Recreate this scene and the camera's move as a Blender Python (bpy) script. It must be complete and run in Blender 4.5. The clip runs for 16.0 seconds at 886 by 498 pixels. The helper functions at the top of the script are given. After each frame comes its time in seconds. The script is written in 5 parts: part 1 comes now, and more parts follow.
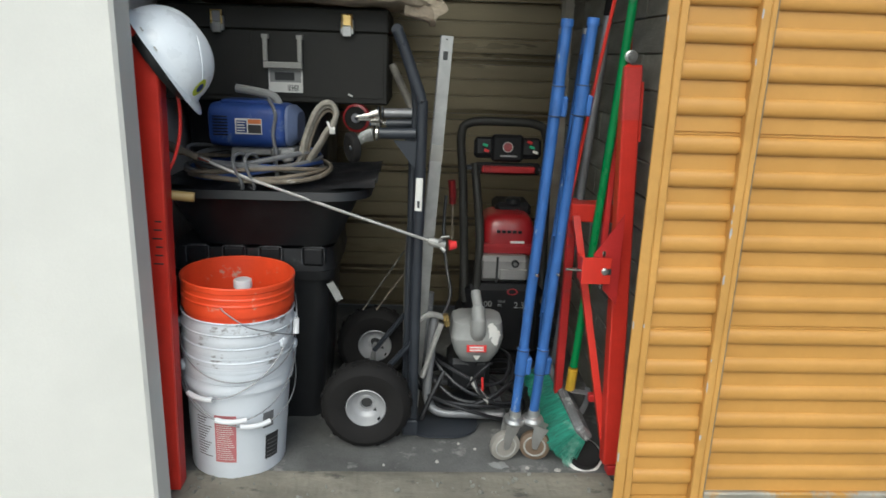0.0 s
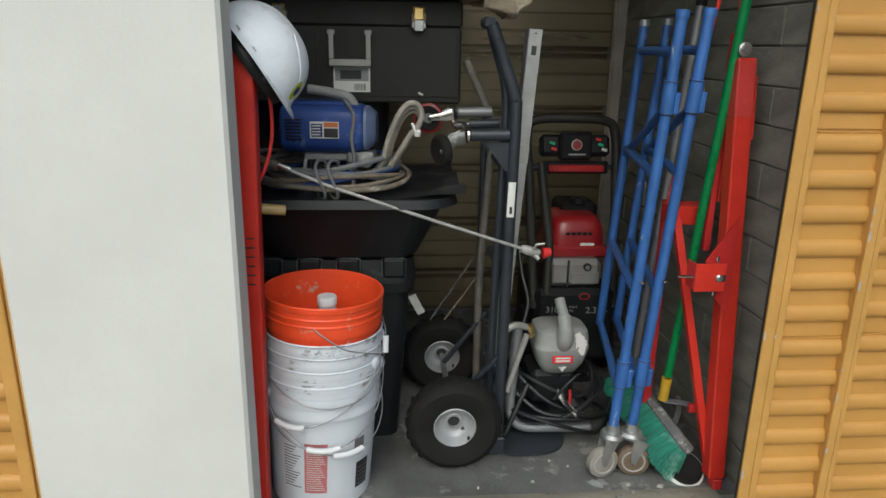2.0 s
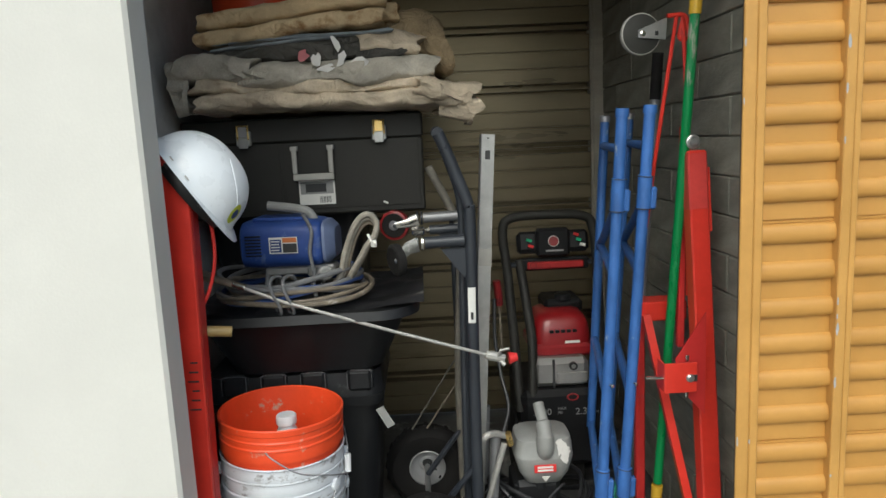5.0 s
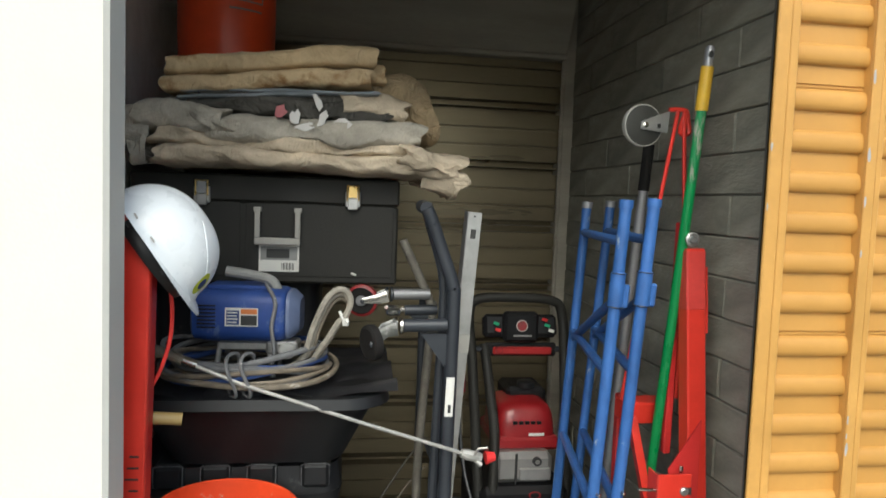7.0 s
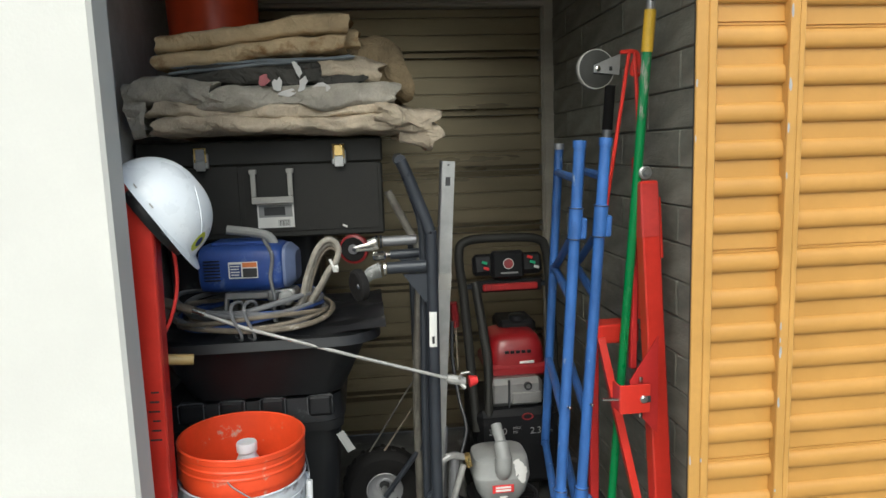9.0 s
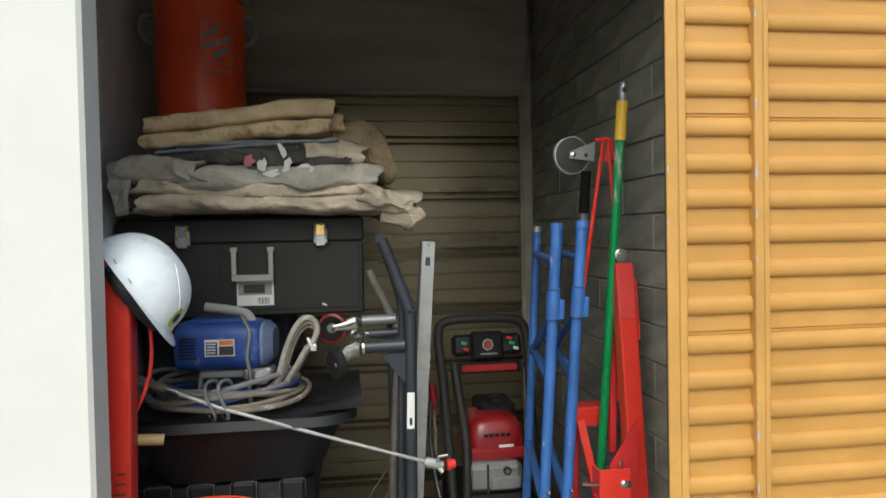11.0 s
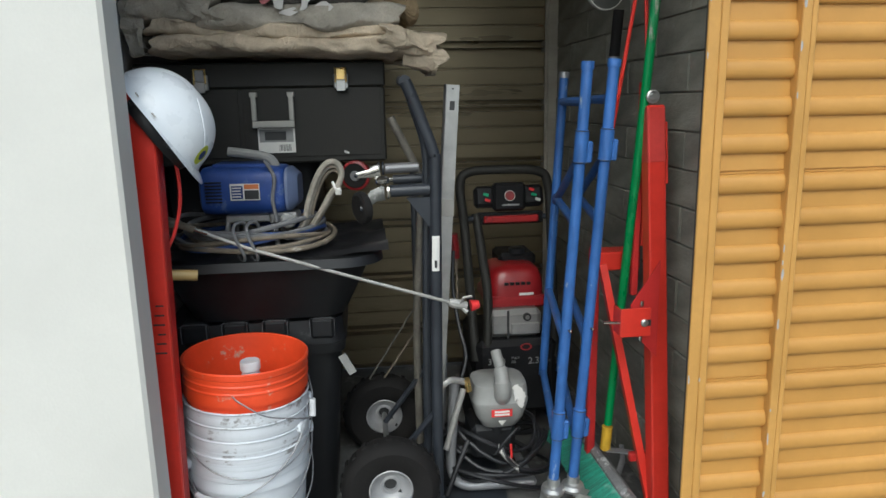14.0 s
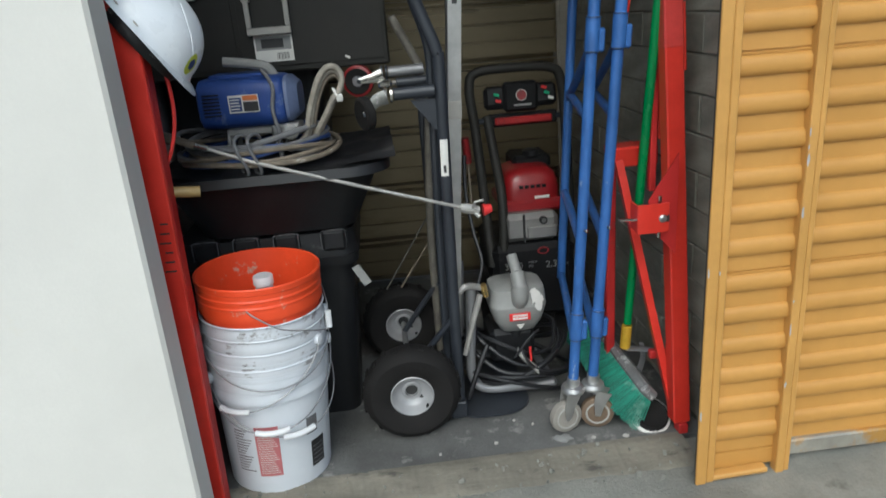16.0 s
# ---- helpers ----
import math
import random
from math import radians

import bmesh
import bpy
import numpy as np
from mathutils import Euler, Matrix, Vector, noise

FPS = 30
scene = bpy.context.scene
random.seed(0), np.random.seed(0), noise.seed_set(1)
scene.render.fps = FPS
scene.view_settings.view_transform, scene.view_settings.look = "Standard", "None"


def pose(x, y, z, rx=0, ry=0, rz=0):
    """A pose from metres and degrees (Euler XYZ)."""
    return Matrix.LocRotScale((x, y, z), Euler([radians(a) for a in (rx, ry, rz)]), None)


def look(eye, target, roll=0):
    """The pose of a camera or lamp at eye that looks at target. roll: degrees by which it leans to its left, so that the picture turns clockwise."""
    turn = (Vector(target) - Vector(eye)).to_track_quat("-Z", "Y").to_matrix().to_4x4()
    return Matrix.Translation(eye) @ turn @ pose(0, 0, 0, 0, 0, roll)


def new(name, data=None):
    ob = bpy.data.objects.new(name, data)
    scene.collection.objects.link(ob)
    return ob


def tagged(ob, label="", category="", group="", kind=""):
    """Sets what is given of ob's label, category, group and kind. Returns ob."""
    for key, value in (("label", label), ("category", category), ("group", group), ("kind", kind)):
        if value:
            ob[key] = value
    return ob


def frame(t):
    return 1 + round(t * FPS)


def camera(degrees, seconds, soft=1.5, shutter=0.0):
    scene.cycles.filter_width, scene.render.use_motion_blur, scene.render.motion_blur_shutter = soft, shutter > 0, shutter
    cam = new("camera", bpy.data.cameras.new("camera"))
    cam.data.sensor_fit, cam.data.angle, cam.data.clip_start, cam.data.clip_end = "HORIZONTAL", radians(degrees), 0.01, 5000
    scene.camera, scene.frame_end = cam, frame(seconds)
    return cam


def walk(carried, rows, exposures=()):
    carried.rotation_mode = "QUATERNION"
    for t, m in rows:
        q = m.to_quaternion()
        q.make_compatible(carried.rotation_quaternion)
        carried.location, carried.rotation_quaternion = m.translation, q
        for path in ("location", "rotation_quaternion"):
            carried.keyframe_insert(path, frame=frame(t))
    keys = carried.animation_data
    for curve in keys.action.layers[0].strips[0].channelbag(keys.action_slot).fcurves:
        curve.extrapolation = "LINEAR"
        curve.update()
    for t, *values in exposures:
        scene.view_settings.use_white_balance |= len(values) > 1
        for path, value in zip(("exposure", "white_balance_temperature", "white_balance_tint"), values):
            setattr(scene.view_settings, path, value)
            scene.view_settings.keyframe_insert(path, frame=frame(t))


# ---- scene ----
cam = camera(65.5, 16.0, shutter=0.25)
PATH = [
    (0, (0.634, -1.63, 1.189), (0.721, 0.293, 0.647), 1.9),
    (0.5, (0.618, -1.63, 1.165), (0.613, 0.314, 0.696), 2.3),
    (1, (0.606, -1.616, 1.16), (0.706, 0.322, 0.672), -1.7),
    (1.5, (0.423, -1.529, 1.177), (0.595, 0.428, 0.799), -0.3),
    (2, (0.306, -1.473, 1.195), (0.47, 0.439, 0.629), 1.1),
    (2.5, (0.363, -1.452, 1.177), (0.678, 0.433, 0.586), 1.2),
    (3, (0.536, -1.477, 1.218), (0.793, 0.481, 0.904), -2.3),
    (3.5, (0.591, -1.5, 1.279), (0.562, 0.493, 1.441), -1.2),
    (4, (0.555, -1.479, 1.289), (0.545, 0.497, 0.979), -0.7),
    (4.2, (0.593, -1.49, 1.243), (0.561, 0.48, 0.905), -2.2),
    (6.3, (0.364, -1.275, 1.235), (0.599, 0.698, 1.011), 1.5),
    (6.5, (0.357, -1.259, 1.252), (0.613, 0.714, 1.042), 2.6),
    (7, (0.37, -1.278, 1.27), (0.67, 0.695, 1.132), 2.1),
    (7.5, (0.46, -1.393, 1.32), (0.691, 0.592, 1.39), -1.6),
    (7.7, (0.484, -1.416, 1.322), (0.815, 0.554, 1.43), -2.6),
    (8, (0.476, -1.434, 1.316), (0.76, 0.545, 1.269), -2.3),
    (8.2, (0.477, -1.443, 1.31), (0.683, 0.525, 1.022), -2.3),
    (10.3, (0.479, -1.472, 1.238), (0.731, 0.498, 1.002), -1.2),
    (10.5, (0.482, -1.473, 1.244), (0.693, 0.506, 1.043), -1.5),
    (11, (0.481, -1.48, 1.272), (0.764, 0.499, 1.222), -1.1),
    (11.5, (0.464, -1.48, 1.312), (0.733, 0.501, 1.348), -2.6),
    (11.8, (0.464, -1.483, 1.308), (0.715, 0.5, 1.38), -2.8),
    (12, (0.457, -1.481, 1.302), (0.742, 0.498, 1.346), -1.9),
    (12.5, (0.45, -1.481, 1.281), (0.767, 0.493, 1.222), -0.5),
    (13, (0.433, -1.468, 1.235), (0.73, 0.49, 0.959), -0.0),
    (13.5, (0.43, -1.463, 1.206), (0.674, 0.489, 0.85), -0.9),
    (14, (0.449, -1.469, 1.197), (0.682, 0.473, 0.78), -1.1),
    (14.5, (0.454, -1.477, 1.188), (0.688, 0.461, 0.75), -0.2),
    (15, (0.477, -1.472, 1.199), (0.756, 0.456, 0.749), 1.1),
    (15.5, (0.47, -1.464, 1.198), (0.677, 0.463, 0.704), -1.0),
    (16, (0.482, -1.43, 1.165), (0.633, 0.452, 0.507), -4.5),
]
EXPOSURE = [(0, 0.08, 5680), (1, -0.18, 5730), (1.5, -0.06, 5730), (2, -0.19, 5780), (2.5, -0.1, 5660), (3, 0.08, 5850), (3.5, 0.46, 6500), (4, 0.03, 5880), (6.5, 0.38, 5820), (7.7, 0.52, 6000), (8, 0.42, 5800), (11, 0.28, 5800), (12, 0.41, 5850), (13, 0.2, 5400), (14, 0.05, 5560), (15, 0.06, 5500), (15.5, 0.04, 5500), (16, -0.02, 5500)]
walk(cam, [(t, look(eye, target, roll)) for t, eye, target, roll in PATH], [(t, stops, kelvin, -1) for t, stops, kelvin in EXPOSURE])

# ---- world, sun and exposure ----
world = bpy.data.worlds.new("world")
scene.world = world
world.use_nodes = True
wn = world.node_tree.nodes
sky = wn.new("ShaderNodeTexSky")
sky.sky_type = "NISHITA"
sky.sun_disc = False
sky.sun_elevation, sky.sun_rotation = radians(45), radians(194)
sky.dust_density, sky.air_density, sky.ozone_density = 6.0, 0.7, 0.4
wn["Background"].inputs["Strength"].default_value = 0.145
world.node_tree.links.new(sky.outputs[0], wn["Background"].inputs["Color"])
sun = new("sun", bpy.data.lights.new("sun", "SUN"))
sun.data.energy, sun.data.angle, sun.data.color = 0.95, radians(75), (1.0, 0.98, 0.93)
sun.matrix_world = look((-0.85, -3.5, 3.6), (0, 0, 0))


# ---- materials ----
def mat(name, col, rough=0.6, metal=0.0, var=0.15, scale=12.0, fine=90.0, bump=0.1, dirt=None, dirt_at=0.62, dirt_scale=5.0,
        coat=0.0, spec=0.5, crease=0.0, per_object=0.0, per_island=0.0, stretch=None, transmission=0.0):
    """A procedural surface: base colour varied at two scales, patches of dirt or wear, fine relief."""
    m = bpy.data.materials.new(name)
    m.use_nodes = True
    n, l = m.node_tree.nodes, m.node_tree.links
    b = n["Principled BSDF"]
    b.inputs["Metallic"].default_value = metal
    b.inputs["Coat Weight"].default_value = coat
    b.inputs["Specular IOR Level"].default_value = spec
    b.inputs["Transmission Weight"].default_value = transmission
    co = n.new("ShaderNodeTexCoord")
    src = co.outputs["Object"]
    if stretch:
        mp = n.new("ShaderNodeMapping")
        mp.inputs["Scale"].default_value = stretch
        l.new(src, mp.inputs["Vector"])
        src = mp.outputs["Vector"]

    def tex(s, detail=4.0, rg=0.6):
        t = n.new("ShaderNodeTexNoise")
        t.inputs["Scale"].default_value, t.inputs["Detail"].default_value = s, detail
        t.inputs["Roughness"].default_value = rg
        l.new(src, t.inputs["Vector"])
        return t

    def mix(fac, a, bb, mode="MIX"):
        x = n.new("ShaderNodeMix")
        x.data_type, x.blend_type = "RGBA", mode
        for sock, v in ((0, fac), (6, a), (7, bb)):
            if hasattr(v, "is_output"):
                l.new(v, x.inputs[sock])
            else:
                x.inputs[sock].default_value = v
        return x.outputs[2]

    def ramp(v, lo, hi, a=0.0, z=1.0):
        r = n.new("ShaderNodeMapRange")
        l.new(v, r.inputs[0])
        for k, w in zip((1, 2, 3, 4), (lo, hi, a, z)):
            r.inputs[k].default_value = w
        return r.outputs[0]

    big, small = tex(scale), tex(fine, 3.0)
    c = (*col, 1)
    dark = tuple(v * (1 - var) for v in col) + (1,)
    lite = tuple(min(1, v * (1 + var * 0.7)) for v in col) + (1,)
    base = mix(ramp(big.outputs[0], 0.3, 0.7), dark, lite)
    base = mix(ramp(small.outputs[0], 0.35, 0.75, 0, 0.35), base, dark)
    rnd = None
    if per_object or per_island:
        node = n.new("ShaderNodeObjectInfo" if per_object else "ShaderNodeNewGeometry")
        rnd = node.outputs["Random" if per_object else "Random Per Island"]
        k = per_object or per_island
        hs = n.new("ShaderNodeHueSaturation")
        l.new(ramp(rnd, 0, 1, 1 - k, 1 + k), hs.inputs["Value"])
        l.new(base, hs.inputs["Color"])
        base = hs.outputs[0]
    rgh = ramp(big.outputs[0], 0.3, 0.7, max(0.02, rough - 0.08), min(1, rough + 0.08))
    if dirt:
        d = tex(dirt_scale, 8.0, 0.7)
        fac = ramp(d.outputs[0], dirt_at, dirt_at + 0.08)
        base = mix(fac, base, (*dirt, 1))
    l.new(base, b.inputs["Base Color"])
    l.new(rgh, b.inputs["Roughness"])
    if bump:
        bp = n.new("ShaderNodeBump")
        bp.inputs["Strength"].default_value, bp.inputs["Distance"].default_value = bump, 0.004
        l.new(small.outputs[0], bp.inputs["Height"])
        if crease:
            bc = n.new("ShaderNodeBump")
            bc.inputs["Strength"].default_value, bc.inputs["Distance"].default_value = 0.9, crease
            cr = tex(14.0, 3.0, 0.55)
            cr.inputs["Distortion"].default_value = 1.2
            fold = n.new("ShaderNodeMath")
            fold.operation = "PINGPONG"
            fold.inputs[1].default_value = 0.16
            l.new(cr.outputs[0], fold.inputs[0])
            l.new(fold.outputs[0], bc.inputs["Height"])
            l.new(bc.outputs[0], bp.inputs["Normal"])
        l.new(bp.outputs[0], b.inputs["Normal"])
    return m


M = dict(
    stucco=mat("white_stucco", (0.67, 0.66, 0.615), 0.85, var=0.06, scale=3, fine=160, bump=0.14, dirt=(0.67, 0.65, 0.58), dirt_at=0.66),
    orange=mat("orange_enamel", (0.53, 0.28, 0.066), 0.42, var=0.10, scale=5, fine=60, bump=0.05, dirt=(0.46, 0.26, 0.08), dirt_at=0.66, dirt_scale=9),
    orange_edge=mat("orange_enamel_chipped", (0.55, 0.30, 0.076), 0.45, var=0.14, scale=8, fine=80, bump=0.08, dirt=(0.33, 0.33, 0.33), dirt_at=0.70, dirt_scale=22),
    grey_bar=mat("bare_grey_bar", (0.42, 0.40, 0.34), 0.5, metal=0.4, var=0.3, scale=9, dirt=(0.5, 0.28, 0.07), dirt_at=0.5),
    white_rust=mat("white_enamel_rusted", (0.72, 0.70, 0.64), 0.5, var=0.12, scale=6, dirt=(0.45, 0.24, 0.09), dirt_at=0.54, dirt_scale=4, bump=0.15, stretch=(0.6, 1, 1.6)),
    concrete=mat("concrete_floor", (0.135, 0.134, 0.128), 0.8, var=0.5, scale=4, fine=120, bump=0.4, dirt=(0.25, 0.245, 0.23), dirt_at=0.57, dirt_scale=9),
    sill=mat("worn_concrete_sill", (0.225, 0.208, 0.165), 0.9, var=0.4, scale=6, fine=90, bump=0.6, dirt=(0.085, 0.078, 0.066), dirt_at=0.57, dirt_scale=11, stretch=(0.5, 1, 1)),
    ground=mat("asphalt_apron", (0.25, 0.247, 0.215), 0.95, var=0.35, scale=4, fine=110, bump=0.9, dirt=(0.15, 0.145, 0.125), dirt_at=0.6, dirt_scale=7),
    block=mat("painted_block", (0.26, 0.248, 0.20), 0.8, var=0.35, scale=9, fine=60, bump=0.8, per_object=0.12, dirt=(0.33, 0.32, 0.28), dirt_at=0.63, dirt_scale=14, stretch=(1, 0.6, 1.6)),
    side_wall=mat("pale_grey_side_wall", (0.58, 0.585, 0.58), 0.9, var=0.15, bump=0.3),
    mortar=mat("mortar", (0.20, 0.19, 0.155), 0.95, bump=0.4),
    backsteel=mat("beige_ribbed_steel", (0.265, 0.22, 0.135), 0.33, metal=0.5, var=0.2, scale=3, fine=60, bump=0.02, dirt=(0.21, 0.165, 0.095), dirt_at=0.6, dirt_scale=3, stretch=(0.4, 1, 2.5)),
    # Hood and back guide colour, lightened in place of haze up there.
    drum=mat("haze_lifted_drum_steel", (0.36, 0.33, 0.27), 0.8, metal=0.0, var=0.25, scale=3, bump=0.06, stretch=(0.4, 1, 2.5)),
    jamb=mat("dark_jamb", (0.075, 0.068, 0.052), 0.7, var=0.3, dirt=(0.12, 0.11, 0.095), dirt_at=0.6),
    # Ceiling colour raised to stand in for light missing in the upper interior.
    ceiling=mat("lightened_ceiling", (0.6, 0.57, 0.5), 0.9, var=0.2),
    red=mat("red_powder_coat", (0.62, 0.034, 0.02), 0.38, var=0.14, scale=14, bump=0.05, dirt=(0.36, 0.10, 0.07), dirt_at=0.68, dirt_scale=16, coat=0.2),
    red_pale=mat("faded_red_paint", (0.56, 0.05, 0.042), 0.42, var=0.2, scale=14, bump=0.06, dirt=(0.30, 0.10, 0.09), dirt_at=0.66, dirt_scale=30),
    red_dull=mat("red_worn_paint", (0.48, 0.022, 0.02), 0.5, var=0.2, scale=8, bump=0.08, dirt=(0.30, 0.05, 0.05), dirt_at=0.6),
    blue=mat("blue_scaffold_paint", (0.045, 0.13, 0.38), 0.42, var=0.35, scale=18, bump=0.1, dirt=(0.36, 0.42, 0.50), dirt_at=0.63, dirt_scale=34, stretch=(1, 1, 0.4)),
    green=mat("green_pole_paint", (0.015, 0.22, 0.06), 0.3, var=0.12, dirt=(0.42, 0.42, 0.38), dirt_at=0.7, dirt_scale=22, stretch=(1, 1, 0.3)),
    green_worn=mat("flaked_green_paint", (0.015, 0.20, 0.06), 0.35, var=0.15, dirt=(0.36, 0.34, 0.29), dirt_at=0.52, dirt_scale=16, stretch=(1.6, 1.6, 0.35)),
    yellow=mat("yellow_plastic", (0.62, 0.38, 0.03), 0.45, var=0.2, dirt=(0.40, 0.27, 0.08), dirt_at=0.62, dirt_scale=30),
    white_plastic=mat("white_bucket_plastic", (0.66, 0.69, 0.73), 0.38, var=0.06, scale=9, bump=0.05, dirt=(0.48, 0.47, 0.46), dirt_at=0.64, dirt_scale=12),
    white_dirty=mat("smeared_bucket_plastic", (0.64, 0.665, 0.70), 0.42, var=0.1, scale=9, bump=0.06, dirt=(0.26, 0.25, 0.25), dirt_at=0.56, dirt_scale=17, stretch=(1, 1, 1.6)),
    helmet=mat("white_helmet_shell", (0.80, 0.84, 0.88), 0.28, var=0.03, bump=0.02, coat=0.3),
    orange_plastic=mat("orange_bucket_plastic", (0.80, 0.078, 0.02), 0.4, var=0.12, bump=0.04, dirt=(0.56, 0.42, 0.33), dirt_at=0.615, dirt_scale=20),
    cooler=mat("orange_cooler_plastic", (0.82, 0.085, 0.02), 0.4, var=0.1, bump=0.04),
    black=mat("black_plastic", (0.014, 0.0145, 0.016), 0.42, spec=0.35, var=0.3, scale=10, bump=0.08, dirt=(0.07, 0.07, 0.07), dirt_at=0.66),
    black_deep=mat("deep_black_plastic", (0.009, 0.009, 0.010), 0.55, spec=0.25, var=0.3, bump=0.08, dirt=(0.035, 0.035, 0.035), dirt_at=0.62),
    worn=mat("scuffed_plastic", (0.10, 0.10, 0.105), 0.5, var=0.5, scale=60, dirt=(0.018, 0.018, 0.02), dirt_at=0.52, dirt_scale=45),
    black_tool=mat("black_toolbox_plastic", (0.022, 0.021, 0.018), 0.6, spec=0.35, var=0.25, bump=0.2, fine=220),
    black_metal=mat("black_enamel_steel", (0.03, 0.034, 0.042), 0.35, var=0.2, bump=0.05, dirt=(0.09, 0.09, 0.09), dirt_at=0.7, dirt_scale=18),
    rubber=mat("tyre_rubber", (0.013, 0.012, 0.0115), 0.8, spec=0.25, var=0.3, bump=0.3, dirt=(0.026, 0.024, 0.022), dirt_at=0.62),
    rim=mat("painted_wheel_rim", (0.36, 0.36, 0.365), 0.4, var=0.1, metal=0.2, dirt=(0.3, 0.29, 0.28), dirt_at=0.66, dirt_scale=20),
    zinc=mat("galvanised_steel", (0.48, 0.48, 0.47), 0.38, metal=0.8, var=0.18, scale=20, bump=0.06, dirt=(0.24, 0.22, 0.2), dirt_at=0.68, dirt_scale=15),
    fork_steel=mat("dull_plated_fork", (0.20, 0.20, 0.19), 0.35, metal=0.8, var=0.5, scale=40, bump=0.08, dirt=(0.5, 0.5, 0.48), dirt_at=0.62, dirt_scale=40),
    chrome=mat("chrome_plate", (0.72, 0.70, 0.66), 0.18, metal=1.0, var=0.1),
    brass=mat("brass_latch", (0.72, 0.52, 0.2), 0.3, metal=0.9, var=0.15),
    grey_plastic=mat("grey_plastic", (0.26, 0.26, 0.25), 0.5, var=0.15, dirt=(0.62, 0.62, 0.6), dirt_at=0.70, dirt_scale=9),
    grey_handle=mat("pale_grey_handle", (0.36, 0.35, 0.32), 0.5, var=0.08),
    grey_tube=mat("grey_painted_tube", (0.30, 0.30, 0.31), 0.4, metal=0.5, var=0.15, dirt=(0.6, 0.58, 0.55), dirt_at=0.62, dirt_scale=18),
    pump_blue=mat("blue_pump_housing", (0.022, 0.058, 0.24), 0.52, var=0.25, scale=16, bump=0.12, dirt=(0.10, 0.14, 0.28), dirt_at=0.6, dirt_scale=16),
    hose_tan=mat("tan_hose", (0.21, 0.175, 0.13), 0.6, var=0.35, scale=30, dirt=(0.45, 0.42, 0.36), dirt_at=0.6, dirt_scale=30),
    rail_tan=mat("paint_misted_rail", (0.15, 0.138, 0.115), 0.6, var=0.35, scale=25, dirt=(0.26, 0.24, 0.2), dirt_at=0.6, dirt_scale=30),
    hose_paint=mat("paint_coated_hose", (0.30, 0.275, 0.23), 0.6, var=0.35, scale=30, dirt=(0.30, 0.27, 0.22), dirt_at=0.6, dirt_scale=32),
    hose_grey=mat("grey_hose", (0.17, 0.17, 0.175), 0.6, var=0.3, scale=30, dirt=(0.5, 0.48, 0.45), dirt_at=0.62, dirt_scale=28),
    hose_blue=mat("blue_hose", (0.04, 0.08, 0.25), 0.5, var=0.3, scale=30, dirt=(0.4, 0.4, 0.4), dirt_at=0.66, dirt_scale=28),
    hose_black=mat("black_hose", (0.018, 0.018, 0.02), 0.4, var=0.3, dirt=(0.3, 0.3, 0.29), dirt_at=0.72, dirt_scale=26),
    rod=mat("paint_spattered_wand", (0.42, 0.41, 0.385), 0.4, metal=0.4, var=0.2, scale=40, dirt=(0.36, 0.33, 0.28), dirt_at=0.62, dirt_scale=40),
    canvas=mat("canvas_cloth", (0.58, 0.485, 0.36), 0.95, var=0.4, scale=7, fine=200, bump=0.5, crease=0.018, dirt=(0.60, 0.57, 0.52), dirt_at=0.66, dirt_scale=9),
    canvas_grey=mat("grey_canvas_cloth", (0.44, 0.405, 0.34), 0.95, var=0.4, scale=8, fine=200, bump=0.5, crease=0.018, dirt=(0.12, 0.13, 0.14), dirt_at=0.68, dirt_scale=30),
    canvas_tan=mat("stained_tan_canvas", (0.62, 0.47, 0.28), 0.95, var=0.3, scale=6, fine=200, bump=0.5, crease=0.016, dirt=(0.30, 0.17, 0.07), dirt_at=0.52, dirt_scale=5),
    cloth_brown=mat("brown_cloth", (0.32, 0.24, 0.14), 0.95, var=0.35, bump=0.5, crease=0.03),
    cloth_blue=mat("blue_grey_cloth", (0.20, 0.22, 0.24), 0.95, var=0.3, bump=0.5),
    cloth_dark=mat("dark_cloth", (0.08, 0.075, 0.065), 0.95, var=0.4, bump=0.5, crease=0.03),
    paper=mat("torn_paper", (0.68, 0.66, 0.63), 0.9, var=0.1),
    wood=mat("wooden_handle", (0.31, 0.22, 0.08), 0.55, var=0.2, scale=20, stretch=(0.3, 2, 2)),
    bristle=mat("green_bristle", (0.03, 0.23, 0.155), 0.7, var=0.35, per_island=0.4, dirt=(0.20, 0.36, 0.29), dirt_at=0.52),
    broom_block=mat("dusty_broom_block", (0.20, 0.20, 0.20), 0.8, var=0.35, scale=20, dirt=(0.5, 0.5, 0.49), dirt_at=0.55, dirt_scale=25),
    engine_red=mat("engine_cover_red", (0.24, 0.008, 0.011), 0.4, var=0.1, coat=0.3),
    red_dim=mat("dark_red_print", (0.22, 0.012, 0.014), 0.45, var=0.25, dirt=(0.06, 0.02, 0.02), dirt_at=0.6, dirt_scale=20),
    stripe_red=mat("red_printed_stripe", (0.34, 0.016, 0.016), 0.45, var=0.25, dirt=(0.10, 0.02, 0.02), dirt_at=0.62, dirt_scale=30),
    end_grey=mat("grey_cap_plastic", (0.13, 0.165, 0.28), 0.5, var=0.15),
    chip=mat("bare_primer", (0.42, 0.42, 0.43), 0.6, var=0.25, scale=60),
    silver=mat("aluminium_cover", (0.40, 0.39, 0.375), 0.4, metal=0.7, var=0.15),
    label=mat("white_label", (0.70, 0.69, 0.65), 0.5, var=0.08),
    ink=mat("black_ink", (0.03, 0.03, 0.03), 0.6),
    label_red=mat("red_label", (0.62, 0.03, 0.03), 0.5, var=0.1),
    label_orange=mat("orange_label", (0.6, 0.18, 0.05), 0.5),
